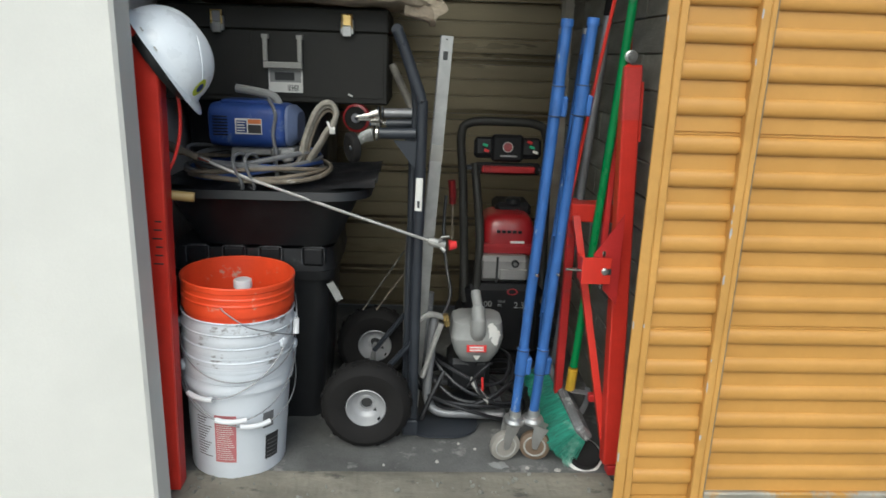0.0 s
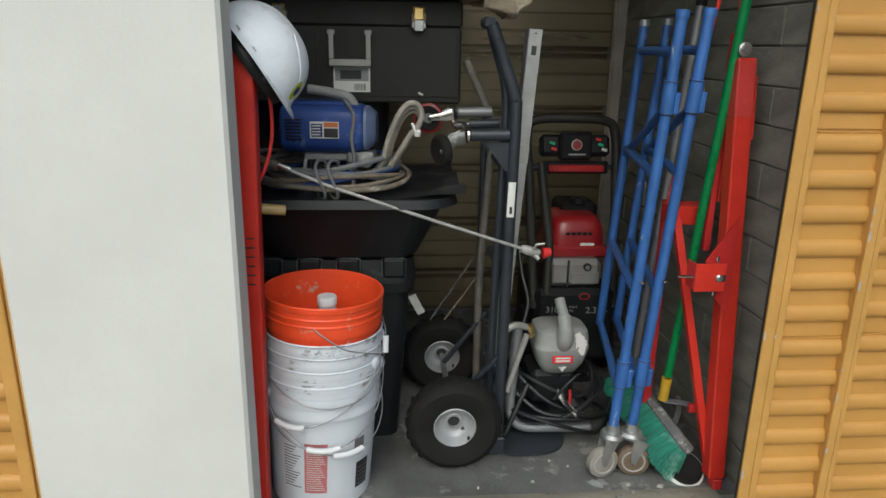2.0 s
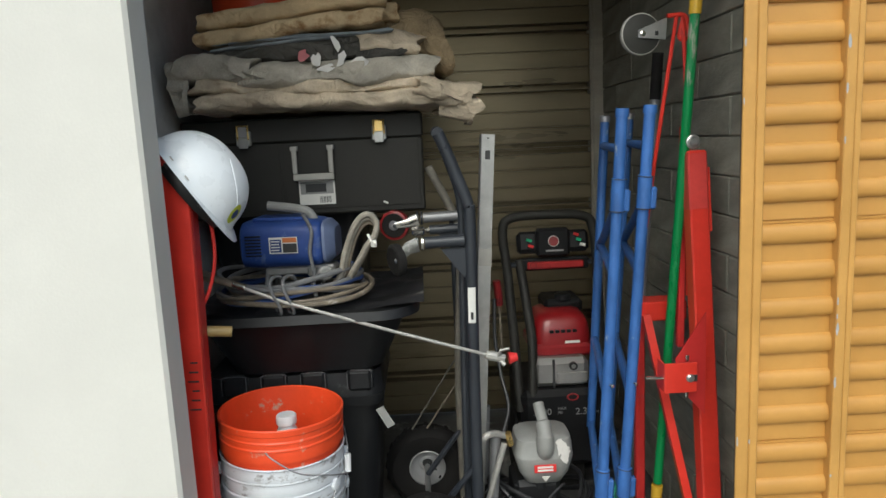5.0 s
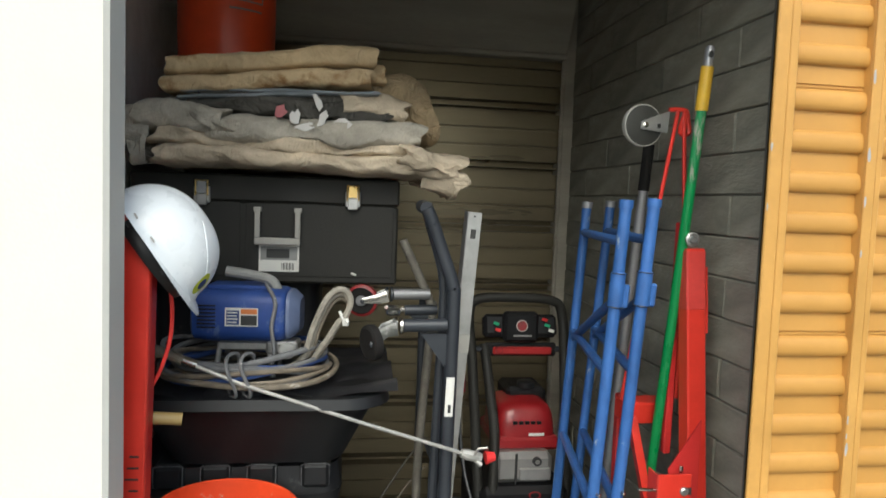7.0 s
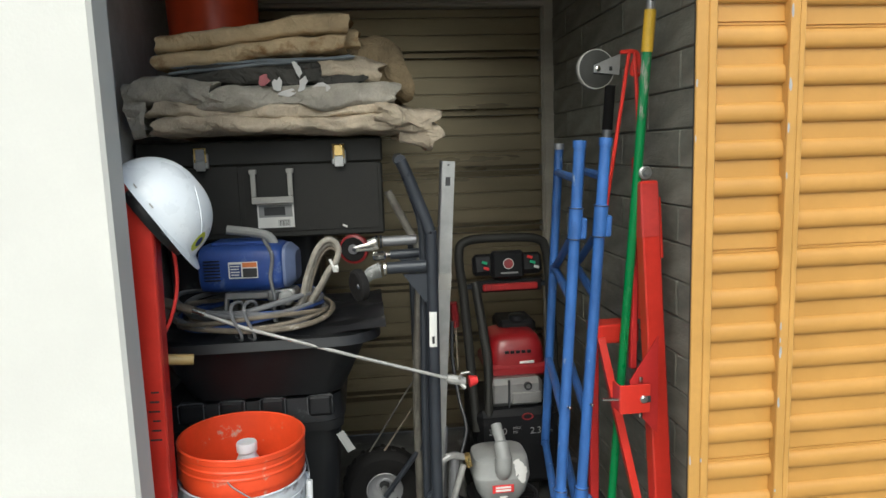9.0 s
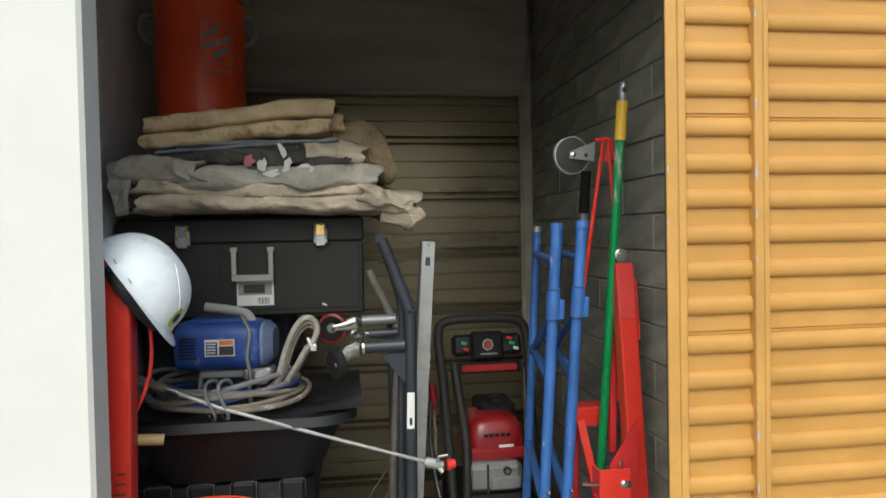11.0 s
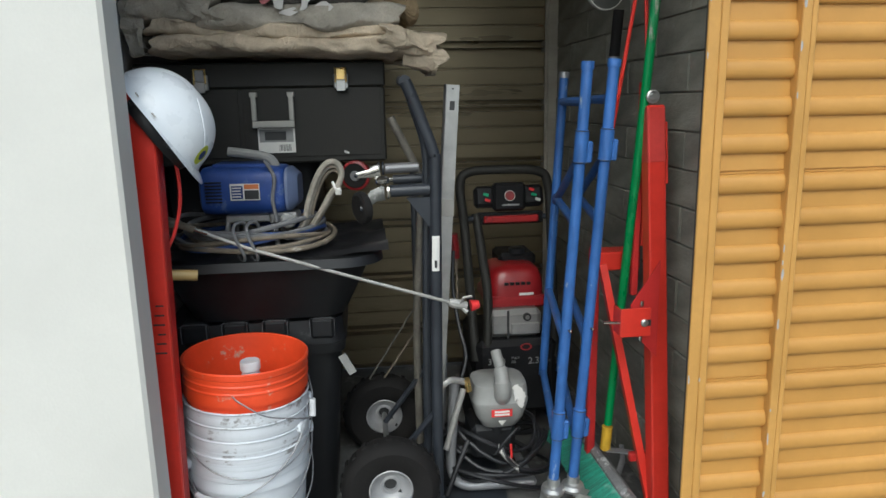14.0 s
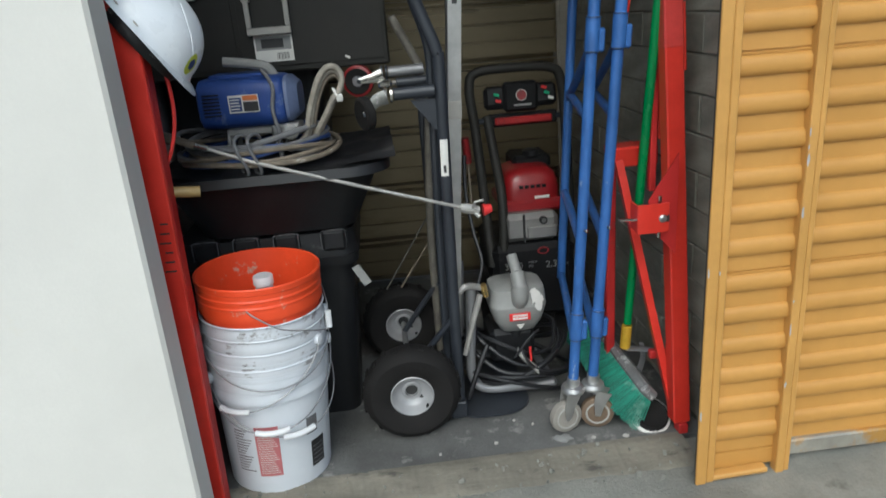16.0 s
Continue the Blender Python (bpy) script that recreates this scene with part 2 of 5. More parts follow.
    label_green=mat("green_sticker", (0.03, 0.33, 0.16), 0.5),
    label_lime=mat("lime_sticker", (0.50, 0.55, 0.05), 0.5),
    label_navy=mat("navy_print", (0.03, 0.05, 0.16), 0.5),
    pink=mat("faded_red_print", (0.50, 0.16, 0.17), 0.5, var=0.2),
    caster_tyre=mat("grey_caster_tyre", (0.28, 0.26, 0.23), 0.6, var=0.2),
    caster_brown=mat("brown_caster_tyre", (0.17, 0.12, 0.08), 0.6, var=0.25),
    clear_disc=mat("dusty_grey_disc", (0.04, 0.04, 0.036), 0.6, spec=0.25, var=0.2),
    cap=mat("white_cap", (0.75, 0.75, 0.76), 0.4, var=0.04),
    cord_red=mat("red_cord", (0.55, 0.03, 0.025), 0.4, var=0.1),
)


# ---- mesh tools ----
class Geo:
    """Collects vertices and faces of one mesh."""

    def __init__(self, xf=None):
        self.v, self.f, self.xf = [], [], xf or Matrix()

    def add(self, verts, faces, xf=None):
        k = len(self.v)
        m = self.xf @ xf if xf is not None else self.xf
        self.v += [m @ Vector(p) for p in verts]
        self.f += [tuple(i + k for i in f) for f in faces]
        return self

    def box(self, lo, hi, b=0.003, xf=None):
        """A box with chamfered edges."""
        c = [(lo[i] + hi[i]) / 2 for i in range(3)]
        h = [abs(hi[i] - lo[i]) / 2 for i in range(3)]
        b = min(b, *(x * 0.49 for x in h))
        vs, idx = [], {}
        for sx in (-1, 1):
            for sy in (-1, 1):
                for sz in (-1, 1):
                    s = (sx, sy, sz)
                    for ax in range(3):
                        p = [c[i] + s[i] * (h[i] - (0 if i == ax else b)) for i in range(3)]
                        idx[s, ax] = len(vs)
                        vs.append(p)
        fs = []
        for ax in range(3):
            u, w = (ax + 1) % 3, (ax + 2) % 3
            for d in (-1, 1):
                quad = []
                for a, e in ((-1, -1), (1, -1), (1, 1), (-1, 1)):
                    s = [0, 0, 0]
                    s[ax], s[u], s[w] = d, a, e
                    quad.append(idx[tuple(s), ax])
                fs.append(tuple(quad if d > 0 else quad[::-1]))
        for ax in range(3):
            u, w = (ax + 1) % 3, (ax + 2) % 3
            for a in (-1, 1):
                for e in (-1, 1):
                    s0, s1 = [0, 0, 0], [0, 0, 0]
                    s0[ax], s1[ax] = -1, 1
                    s0[u] = s1[u] = a
                    s0[w] = s1[w] = e
                    q = (idx[tuple(s0), u], idx[tuple(s1), u], idx[tuple(s1), w], idx[tuple(s0), w])
                    fs.append(q if a * e > 0 else q[::-1])
        for s in ((x, y, z) for x in (-1, 1) for y in (-1, 1) for z in (-1, 1)):
            q = (idx[s, 0], idx[s, 1], idx[s, 2])
            fs.append(q if s[0] * s[1] * s[2] > 0 else q[::-1])
        return self.add(vs, fs, xf)

    def tube(self, pts, r, n=10, closed=False, cap=True, xf=None, flat=None):
        """A tube along points; r is one radius or one for each point; flat: (across, along) factors."""
        pts = [Vector(p) for p in pts]
        rs = r if isinstance(r, (list, tuple)) else [r] * len(pts)
        k, vs, fs = len(pts), [], []
        up = None
        for i, p in enumerate(pts):
            a = pts[(i - 1) % k] if closed or i else p
            b = pts[(i + 1) % k] if closed or i < k - 1 else p
            t = (b - a).normalized()
            if up is None:
                up = Vector((0, 0, 1)) if abs(t.z) < 0.9 else Vector((0, 1, 0))
            side = t.cross(up).normalized()
            up = side.cross(t).normalized()
            for j in range(n):
                an = 2 * math.pi * (j + 0.5) / n
                sx, sy = flat or (1, 1)
                vs.append(p + rs[i] * (math.cos(an) * side * sx + math.sin(an) * up * sy))
        for i in range(k if closed else k - 1):
            for j in range(n):
                a, b = i * n, ((i + 1) % k) * n
                fs.append((a + j, a + (j + 1) % n, b + (j + 1) % n, b + j))
        if cap and not closed:
            fs.append(tuple(range(n))[::-1])
            fs.append(tuple((k - 1) * n + j for j in range(n)))
        return self.add(vs, fs, xf)

    def lathe(self, prof, n=32, xf=None, cap=False):
        """Turns a profile of (radius, height) round z."""
        vs, fs = [], []
        for r, z in prof:
            for j in range(n):
                a = 2 * math.pi * j / n
                vs.append((r * math.cos(a), r * math.sin(a), z))
        for i in range(len(prof) - 1):
            for j in range(n):
                fs.append((i * n + j, i * n + (j + 1) % n, (i + 1) * n + (j + 1) % n, (i + 1) * n + j))
        if cap:
            fs.append(tuple(range(n))[::-1])
            fs.append(tuple((len(prof) - 1) * n + j for j in range(n)))
        return self.add(vs, fs, xf)

    def grid(self, nu, nv, fn, closed_u=False, xf=None):
        """A sheet of nu by nv points, fn(u, v) in 0..1."""
        vs = [fn(i / (nu if closed_u else nu - 1), j / (nv - 1)) for j in range(nv) for i in range(nu)]
        fs = []
        for j in range(nv - 1):
            for i in range(nu if closed_u else nu - 1):
                k = (i + 1) % nu
                fs.append((j * nu + i, j * nu + k, (j + 1) * nu + k, (j + 1) * nu + i))
        return self.add(vs, fs, xf)

    def mesh(self, name, material, angle=35):
        me = bpy.data.meshes.new(name)
        me.from_pydata([tuple(p) for p in self.v], [], self.f)
        me.validate()
        me.materials.append(material)
        me.shade_smooth()
        me.set_sharp_from_angle(angle=radians(angle))
        return me


def thing(name, at, label, category, group="", kind=""):
    ob = new(name)
    ob.empty_display_size = 0.05
    ob.location = at
    return tagged(ob, label, category, group, kind)


def part(name, geo, material, parent=None, label="", angle=35):
    ob = new(name, geo.mesh(name, material, angle))
    if parent is not None:
        ob.parent = parent
        if parent.type == "EMPTY":
            ob.location = -Vector(parent.location)
    return tagged(ob, label)


def solid(name, geo, material, label, category="", group="", kind="", angle=35):
    return tagged(new(name, geo.mesh(name, material, angle)), label, category, group, kind)


def curve(pts, k=8, closed=False):
    """A smooth line through points (Catmull-Rom)."""
    p = [Vector(q) for q in pts]
    n, out = len(p), []
    for i in range(n if closed else n - 1):
        a, b, c, d = (p[(i + o) % n] if closed else p[min(max(i + o, 0), n - 1)] for o in (-1, 0, 1, 2))
        for s in range(k):
            t = s / k
            out.append(0.5 * (2 * b + (c - a) * t + (2 * a - 5 * b + 4 * c - d) * t * t + (3 * b - a - 3 * c + d) * t**3))
    return out if closed else out + [p[-1]]


def axes(origin, x=None, z=(0, 0, 1)):
    """A frame at origin with its z along z and its x near x."""
    z = Vector(z).normalized()
    x = Vector(x or ((1, 0, 0) if abs(z.x) < 0.9 else (0, 1, 0)))
    y = z.cross(x).normalized()
    x = y.cross(z)
    m = Matrix((x, y, z)).transposed().to_4x4()
    m.translation = origin
    return m


def wob(p, s, seed=0.0):
    return noise.noise(Vector(p) * s + Vector((seed, seed * 1.7, seed * 0.6)))


# ---- large structure ----
GROUND = -0.011


def ribbed(x0, x1, z0, z1, y, seam, period):
    """Steel sheets with six half-round ribs each, lapped at seams, facing -y."""
    marks = []
    for m in range(-4, 6):
        s = seam + m * period
        marks.append((s, None))
        marks += [(s - 0.029 - 0.0803 * k, 0.0205) for k in range(6)]
    prof = [(y, z0)]
    for z, half in sorted(marks):
        if not z0 + 0.03 < z < z1 - 0.03:
            continue
        if half is None:
            prof += [(y - 0.0022, z - 0.0055), (y - 0.0022, z - 0.0025), (y + 0.004, z - 0.0015), (y + 0.004, z + 0.0005), (y, z + 0.0015)]
        else:
            prof += [(y + 0.002, z - half - 0.002)]
            for k in range(9):
                a = -math.pi / 2 + math.pi * k / 8
                prof.append((y - 0.012 * math.cos(a) ** 0.8 if 0 < k < 8 else y, z + half * math.sin(a) - 0.003 * math.cos(a)))
            prof += [(y, z + half + 0.002)]
    prof.append((y, z1))
    n = len(prof)
    g = Geo().add([(x, p[0], p[1]) for x in (x0, x1) for p in prof], [(i, n + i, n + i + 1, i + 1) for i in range(n - 1)])
    return g


# ground, floor slab and sill
g = Geo()
g.grid(90, 90, lambda u, v: (-1.0 + u * 4, -1.2 + v * 1.222, GROUND + 0.004 * wob((u * 4, v * 1.3, 0), 2.5) + 0.0025 * wob((u * 4, v * 1.3, 0), 16)))
g.add([(-300, -300, GROUND - 0.01), (300, -300, GROUND - 0.01), (300, 300, GROUND - 0.01), (-300, 300, GROUND - 0.01)], [(0, 1, 2, 3)])
solid("ground", g, M["ground"], "weathered grey concrete and asphalt apron outside the units", "ground", kind="structure")
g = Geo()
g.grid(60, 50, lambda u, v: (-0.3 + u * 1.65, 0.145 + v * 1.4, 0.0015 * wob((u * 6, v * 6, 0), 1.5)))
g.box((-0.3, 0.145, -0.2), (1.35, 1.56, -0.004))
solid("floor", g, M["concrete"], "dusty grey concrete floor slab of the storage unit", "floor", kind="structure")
g = Geo()


SILL = [(0.152, 0.0005), (0.138, 0.003), (0.122, 0.0045), (0.108, 0.002), (0.094, -0.001), (0.076, -0.003), (0.058, -0.0045), (0.040, -0.006), (0.024, -0.008), (0.013, -0.013), (0.0, -0.03)]


def sill_point(u, v):
    x = -0.02 + u * 1.25
    k = round(v * 10)
    y, z = SILL[k]
    if 0 < k < 10:
        chip = max(0.0, wob((x, 0, 0), 13, 2.0) - 0.18) * (1 if 2 <= k <= 6 else 0.3)
        y += 0.006 * wob((x, z, 0), 8) + 0.0045 * wob((x, z * 2, 3), 34) + 0.0022 * wob((x, z * 3, 3), 90) + 0.02 * chip
        z += 0.003 * wob((x, y * 2, 5), 20) + 0.0018 * wob((x, y, 5), 80) - 0.014 * chip
    return (x, y, z)


g.grid(420, 11, sill_point)
solid("door_sill", g, M["sill"], "chipped worn concrete sill along the unit's opening", "sill", kind="structure", angle=35)

rng = random.Random(21)
g = Geo()
for k in range(130):
    x, t = rng.uniform(0.0, 1.2), rng.random()
    y, z = -0.03 + 0.17 * t, -0.011 + 0.012 * min(1, t / 0.8)
    r = 0.0015 + 0.0045 * rng.random() ** 3
    m = Matrix.Translation((x, y, z + r * 0.3)) @ Euler((rng.random() * 6, rng.random() * 6, rng.random() * 6)).to_matrix().to_4x4()
    g.box((-r * 1.6, -r, -r * 0.7), (r * 1.6, r, r * 0.7), r * 0.5, m)
solid("sill_rubble", g, M["ground"], "loose chips and grit along the concrete sill", "rubble", kind="stuff")

# white pier, walls, ceiling
g = Geo().box((-0.465, -0.096, -0.1), (0.0, 0.0, 3.2), 0.008)
solid("wall_pier", g, M["stucco"], "white painted stucco pier beside the open unit", "wall", kind="structure")
g = Geo().box((-0.34, 0.002, -0.1), (-0.22, 1.62, 2.5), 0.002)
solid("wall_left", g, M["side_wall"], "grey painted side wall of the unit", "wall", kind="structure")
g = Geo().box((1.3061, 0.012, -0.1), (1.40, 1.62, 2.5), 0.002)
wall_right = solid("wall_right", g, M["mortar"], "dark grey painted concrete block side wall", "wall", kind="structure")
g = Geo().box((-0.34, -0.1, 2.42), (1.42, 1.62, 2.52), 0.002)
solid("ceiling", g, M["ceiling"], "steel ceiling over the unit, coloured pale to brighten the upper interior", "ceiling", kind="structure")
g = Geo().box((0.0, -0.02, 2.06), (1.42, 0.06, 3.2), 0.003)
g.box((-2.6, 0.05, 2.1), (-0.465, 0.12, 3.2), 0.003)
g.box((1.40, 0.05, 2.1), (4.2, 0.12, 3.2), 0.003)
solid("wall_header", g, M["stucco"], "white painted wall above the unit doors", "wall", kind="structure")


# Unseen slab at roof height, added only to block light from above.
g = Geo().box((-6, -0.16, 3.2), (8, 4.0, 3.3), 0.004)
solid("roof", g, M["ceiling"], "unseen flat roof slab added over the units to block light", "roof", kind="structure")


# back of the unit: a second roll-up door seen from inside
def back_sheet(z0, z1, y, deep):
    prof, z = [], z0
    while z < z1 - 0.001:
        for dz, dy in ((0.0, 0.0), (0.013, 0.0), (0.015, deep), (0.033, deep), (0.035, 0.006), (0.041, 0.006), (0.043, deep), (0.061, deep), (0.063, 0), (0.118, 0),
                       (0.120, 0.012), (0.126, 0.012), (0.128, 0), (0.188, 0), (0.190, 0.012), (0.196, 0.012), (0.198, 0)):
            if 0 <= z + dz < z1:
                prof.append((y + dy, z + dz))
        z += 0.2435
    prof.append((y, z1))
    n = len(prof)
    return Geo().add([(x, a, b) for x in (-0.22, 1.262) for a, b in prof], [(i, n + i, n + i + 1, i + 1) for i in range(n - 1)])


solid("wall_back", back_sheet(-0.078, 1.856, 1.5, 0.055).box((-0.22, 1.558, 0), (1.262, 1.60, 2.42)), M["backsteel"],
      "beige ribbed steel roll-up door closing the back", "roller door", kind="structure")
prof = [(1.52, 1.858), (1.452, 1.858), (1.446, 1.864), (1.446, 1.874), (1.452, 1.878)]
for k in range(25):
    t = k / 24
    prof.append((1.452 - 0.10 * math.sin(math.pi * t) + (0.004 if k % 6 == 0 else 0.0), 1.88 + 0.54 * t))
n = len(prof)
g = Geo().add([(x, y, z) for x in (-0.22, 1.262) for y, z in prof], [(i, n + i, n + i + 1, i + 1) for i in range(n - 1)])
solid("trim_drum", g, M["drum"], "steel hood over the rolled door at the back, haze put into its colour", "hood", kind="structure")
g = Geo().box((1.258, 1.45, 0.0), (1.31, 1.66, 2.42), 0.004).box((1.25, 1.46, 0.0), (1.2615, 1.475, 2.42), 0.002)
solid("trim_back_guide", g, M["drum"], "steel guide channel of the back door", "door guide", kind="structure")

# rolled-up door over the opening: its bottom bar, curtain and pull
door = thing("roller_door", (0.6, -0.02, 1.93), "white roller door rolled up, its bottom bar streaked with rust", "roller door")
tilt = Matrix.Translation((0.6, 0, 1.925)) @ Matrix.Rotation(radians(1.6), 4, "Y")
g = Geo(tilt).box((-0.59, -0.055, 0.012), (0.588, -0.035, 0.135), 0.004)
part("curtain", g, M["white_rust"], door, "white enamel sheet with orange rust streaks")
g = Geo(tilt).box((-0.592, -0.05, -0.004), (0.59, 0.0, 0.0115), 0.003).box((-0.592, 0.0, -0.012), (0.59, 0.012, 0.03), 0.003)
part("bottom_bar", g, M["black_metal"], door, "dark scuffed bottom bar")
g = Geo(tilt).box((-0.035, -0.075, 0.004), (0.065, -0.0555, 0.05), 0.009)
part("pull_handle", g, M["black"], door, "black pull handle")
for x in (0.44, 0.50):
    part("bolt", Geo(tilt @ axes((x, -0.055, 0.03), z=(0, -1, 0))).lathe([(0.006, 0), (0.006, 0.003), (0.003, 0.005), (0.0, 0.005)], 10), M["zinc"], door)

# door guides, filler and neighbouring doors
def guide(x0, x1, y0, lip=False):
    g = Geo().box((x0, y0, GROUND), (x0 + (x1 - x0) * 0.54, y0 + 0.008, 3.0), 0.003)
    g.box((x0 + (x1 - x0) * 0.58, y0 + 0.004, GROUND), (x1, y0 + 0.034, 3.0), 0.003)
    g.box((x0 + 0.012, y0 + 0.0085, GROUND), (x1 - 0.004, y0 + 0.03, 3.0), 0.001)
    if lip:
        g.box((x0 + 0.001, y0 + 0.0084, GROUND), (x0 + 0.0118, y0 + 0.028, 3.0), 0.001)
    return g


guide_in = solid("trim_guide_inner", guide(1.180, 1.229, -0.06), M["orange_edge"], "orange painted steel door guide with chipped edge", "door guide", kind="structure")
guide_out = solid("trim_guide_outer", guide(1.393, 1.431, -0.053, True), M["orange_edge"], "orange painted steel door guide with chipped edge", "door guide", kind="structure")


def chips(owner, edge, y, seed, n):
    """Flaked spots of bare primer along the edge of a painted guide."""
    rng = random.Random(seed)
    for k in range(n):
        z, h, w = rng.uniform(0.05, 2.2), rng.uniform(0.004, 0.022), rng.uniform(0.0015, 0.004)
        ring = [(edge + w * (1 + math.cos(a)) * rng.uniform(0.6, 1.0), z + h * math.sin(a) * rng.uniform(0.6, 1.0)) for a in (2 * math.pi * j / 9 for j in range(9))]
        vs = [(px, y - 0.0007, pz) for px, pz in ring] + [(px, y + 0.0005, pz) for px, pz in ring]
        part("paint_chip", Geo().add(vs, [tuple(range(9)), tuple(range(9, 18))[::-1]] + [(i, 9 + i, 9 + (i + 1) % 9, (i + 1) % 9) for i in range(9)]), M["chip"], owner)


chips(guide_in, 1.1802, -0.06, 3, 4)
chips(guide_in, 1.2085, -0.056, 4, 1)
chips(guide_out, 1.3932, -0.053, 5, 16)
g = Geo().box((1.192, -0.050, GROUND), (1.218, -0.022, 2.3), 0.002).box((1.2225, 0.0065, GROUND), (1.306, 0.022, 2.42), 0.002)
solid("trim_jamb", g, M["jamb"], "dark inner jamb behind the door guide", "jamb", kind="structure")
solid("wall_core", Geo().box((1.222, -0.014, GROUND), (1.45, 0.006, 3.0), 0.001), M["mortar"], "wall end behind the orange strip", "wall", kind="structure")
g = ribbed(1.224, 1.398, 0.006, 3.0, -0.028, 1.035, 0.49)
solid("wall_filler", g, M["orange"], "orange corrugated steel strip between two doors", "wall", kind="structure")
g = Geo().box((1.226, -0.058, GROUND + 0.004), (1.37, -0.03, GROUND + 0.018), 0.003, Matrix.Translation((1.2, 0, GROUND)) @ Matrix.Rotation(radians(-2), 4, "Y") @ Matrix.Translation((-1.2, 0, -GROUND)))
solid("trim_filler_foot", g, M["orange_edge"], "bent loose strip at the foot of the orange panel", "trim", kind="structure")


def neighbour_door(name, x0, x1, label):
    d = thing(name, ((x0 + x1) / 2, 0.01, 0.0), label, "roller door")
    part("curtain", ribbed(x0, x1, 0.045, 3.0, 0.008, 1.030, 0.493), M["orange"], d)
    part("bottom_bar", Geo().box((x0, -0.006, 0.0), (x1, 0.03, 0.0445), 0.004), M["grey_bar"], d, "grey bottom bar with worn orange paint")
    return d


neighbour_door("roller_door", 1.428, 4.2, "closed orange corrugated roller door of the next unit")
neighbour_door("roller_door", -3.2, -0.52, "closed orange corrugated roller door beyond the pier")
solid("trim_guide_far", guide(-0.52, -0.466, -0.06), M["orange_edge"], "orange painted steel door guide beside the pier", "door guide", kind="structure")
g = Geo().box((1.40, 0.045, -0.2), (4.2, 1.5, -0.004)).box((-3.2, 0.045, -0.2), (-0.345, 1.5, -0.004))
solid("floor_neighbours", g, M["sill"], "concrete slab under the neighbouring units", "floor", kind="structure")


# ---- things at the left: red panel, helmet, buckets ----
panel = thing("steel_deck", (-0.09, 0.07, 0.0), "red painted steel deck panel standing on end behind the pier", "steel panel")
lean = Matrix.Translation((-0.2, 0.062, 0)) @ Matrix.Rotation(radians(1.3), 4, "Y")
part("face", Geo(lean).box((0.0, 0.0, 0.0), (0.20, 0.012, 1.235), 0.004), M["red"], panel)
part("flange", Geo(lean).box((0.186, 0.0125, 0.0), (0.2, 0.055, 1.24), 0.003), M["red_dull"], panel)
part("flange", Geo(lean).box((0.0, 0.0125, 0.0), (0.014, 0.055, 1.24), 0.003), M["red_dull"], panel)
part("rib", Geo(lean).tube([(0.05, -0.002, 0.3), (0.05, -0.002, 1.15)], 0.006, 8), M["red"], panel)
part("lever", Geo().tube([(-0.03, 0.118, 0.828), (0.02, 0.125, 0.822), (0.069, 0.135, 0.816)], [0.011, 0.0125, 0.0125], 12), M["wood"], panel, "short round wooden lever handle")
part("ferrule", Geo().tube([(-0.045, 0.117, 0.829), (-0.02, 0.12, 0.827)], 0.014, 12), M["zinc"], panel)
for k in range(6):
    part("print_mark", Geo(lean).box((0.165 + 0.004 * (k % 3), -0.0018, 0.66 + k * 0.022), (0.19, -0.0005, 0.664 + k * 0.022), 0.0005), M["ink"], panel)
g = Geo().tube(curve([(0.0, 0.124, 1.18), (0.032, 0.124, 1.14), (0.048, 0.126, 1.07), (0.048, 0.127, 0.99), (0.03, 0.125, 0.92), (0.0, 0.122, 0.86), (-0.02, 0.122, 0.80), (-0.01, 0.122, 0.7), (-0.006, 0.122, 0.62)]), 0.0042, 8)
solid("red_cord", g, M["cord_red"], "red cord hanging in a loop beside the red panel", "cord")

hx = Vector((0.577, 0.0, -0.817))
hz = (Vector((0.817, 0.0, 0.577)) * 0.98 + Vector((0, 0.16, 0))).normalized()
H = axes((0.014, 0.135, 1.160), x=hx, z=hz)
hat = thing("hard_hat", (0.008, 0.135, 1.10), "white plastic hard hat hung on the red panel", "hard hat")


def hat_point(u, v, off=0.0):
    a = 2 * math.pi * u
    e = v * math.pi / 2
    rx, ry = 0.124 - off, 0.102 - off
    flare = 1 + 0.07 * max(0, 1 - v * 9) ** 2
    x, y, z = rx * math.cos(a) * math.cos(e) ** 0.85 * flare, ry * math.sin(a) * math.cos(e) ** 0.85 * flare, (0.110 - off) * math.sin(e)
    ridge = 0.005 * math.exp(-(y / 0.022) ** 2) * math.sin(e)
    return (x, y, z + ridge)


g = Geo(H).grid(64, 22, hat_point, closed_u=True).grid(64, 14, lambda u, v: hat_point(1 - u, v, 0.003), closed_u=True)
part("shell", g, M["helmet"], hat, angle=60)


def visor(u, v):
    a = (u - 0.5) * math.radians(200)
    c = math.cos(a * 0.9) ** 2.2
    r = 1.058 + v * 0.21 * c
    return (0.124 * r * math.cos(a), 0.102 * r * math.sin(a), 0.003 - (0.004 * v + 0.006 * v * v) * c)


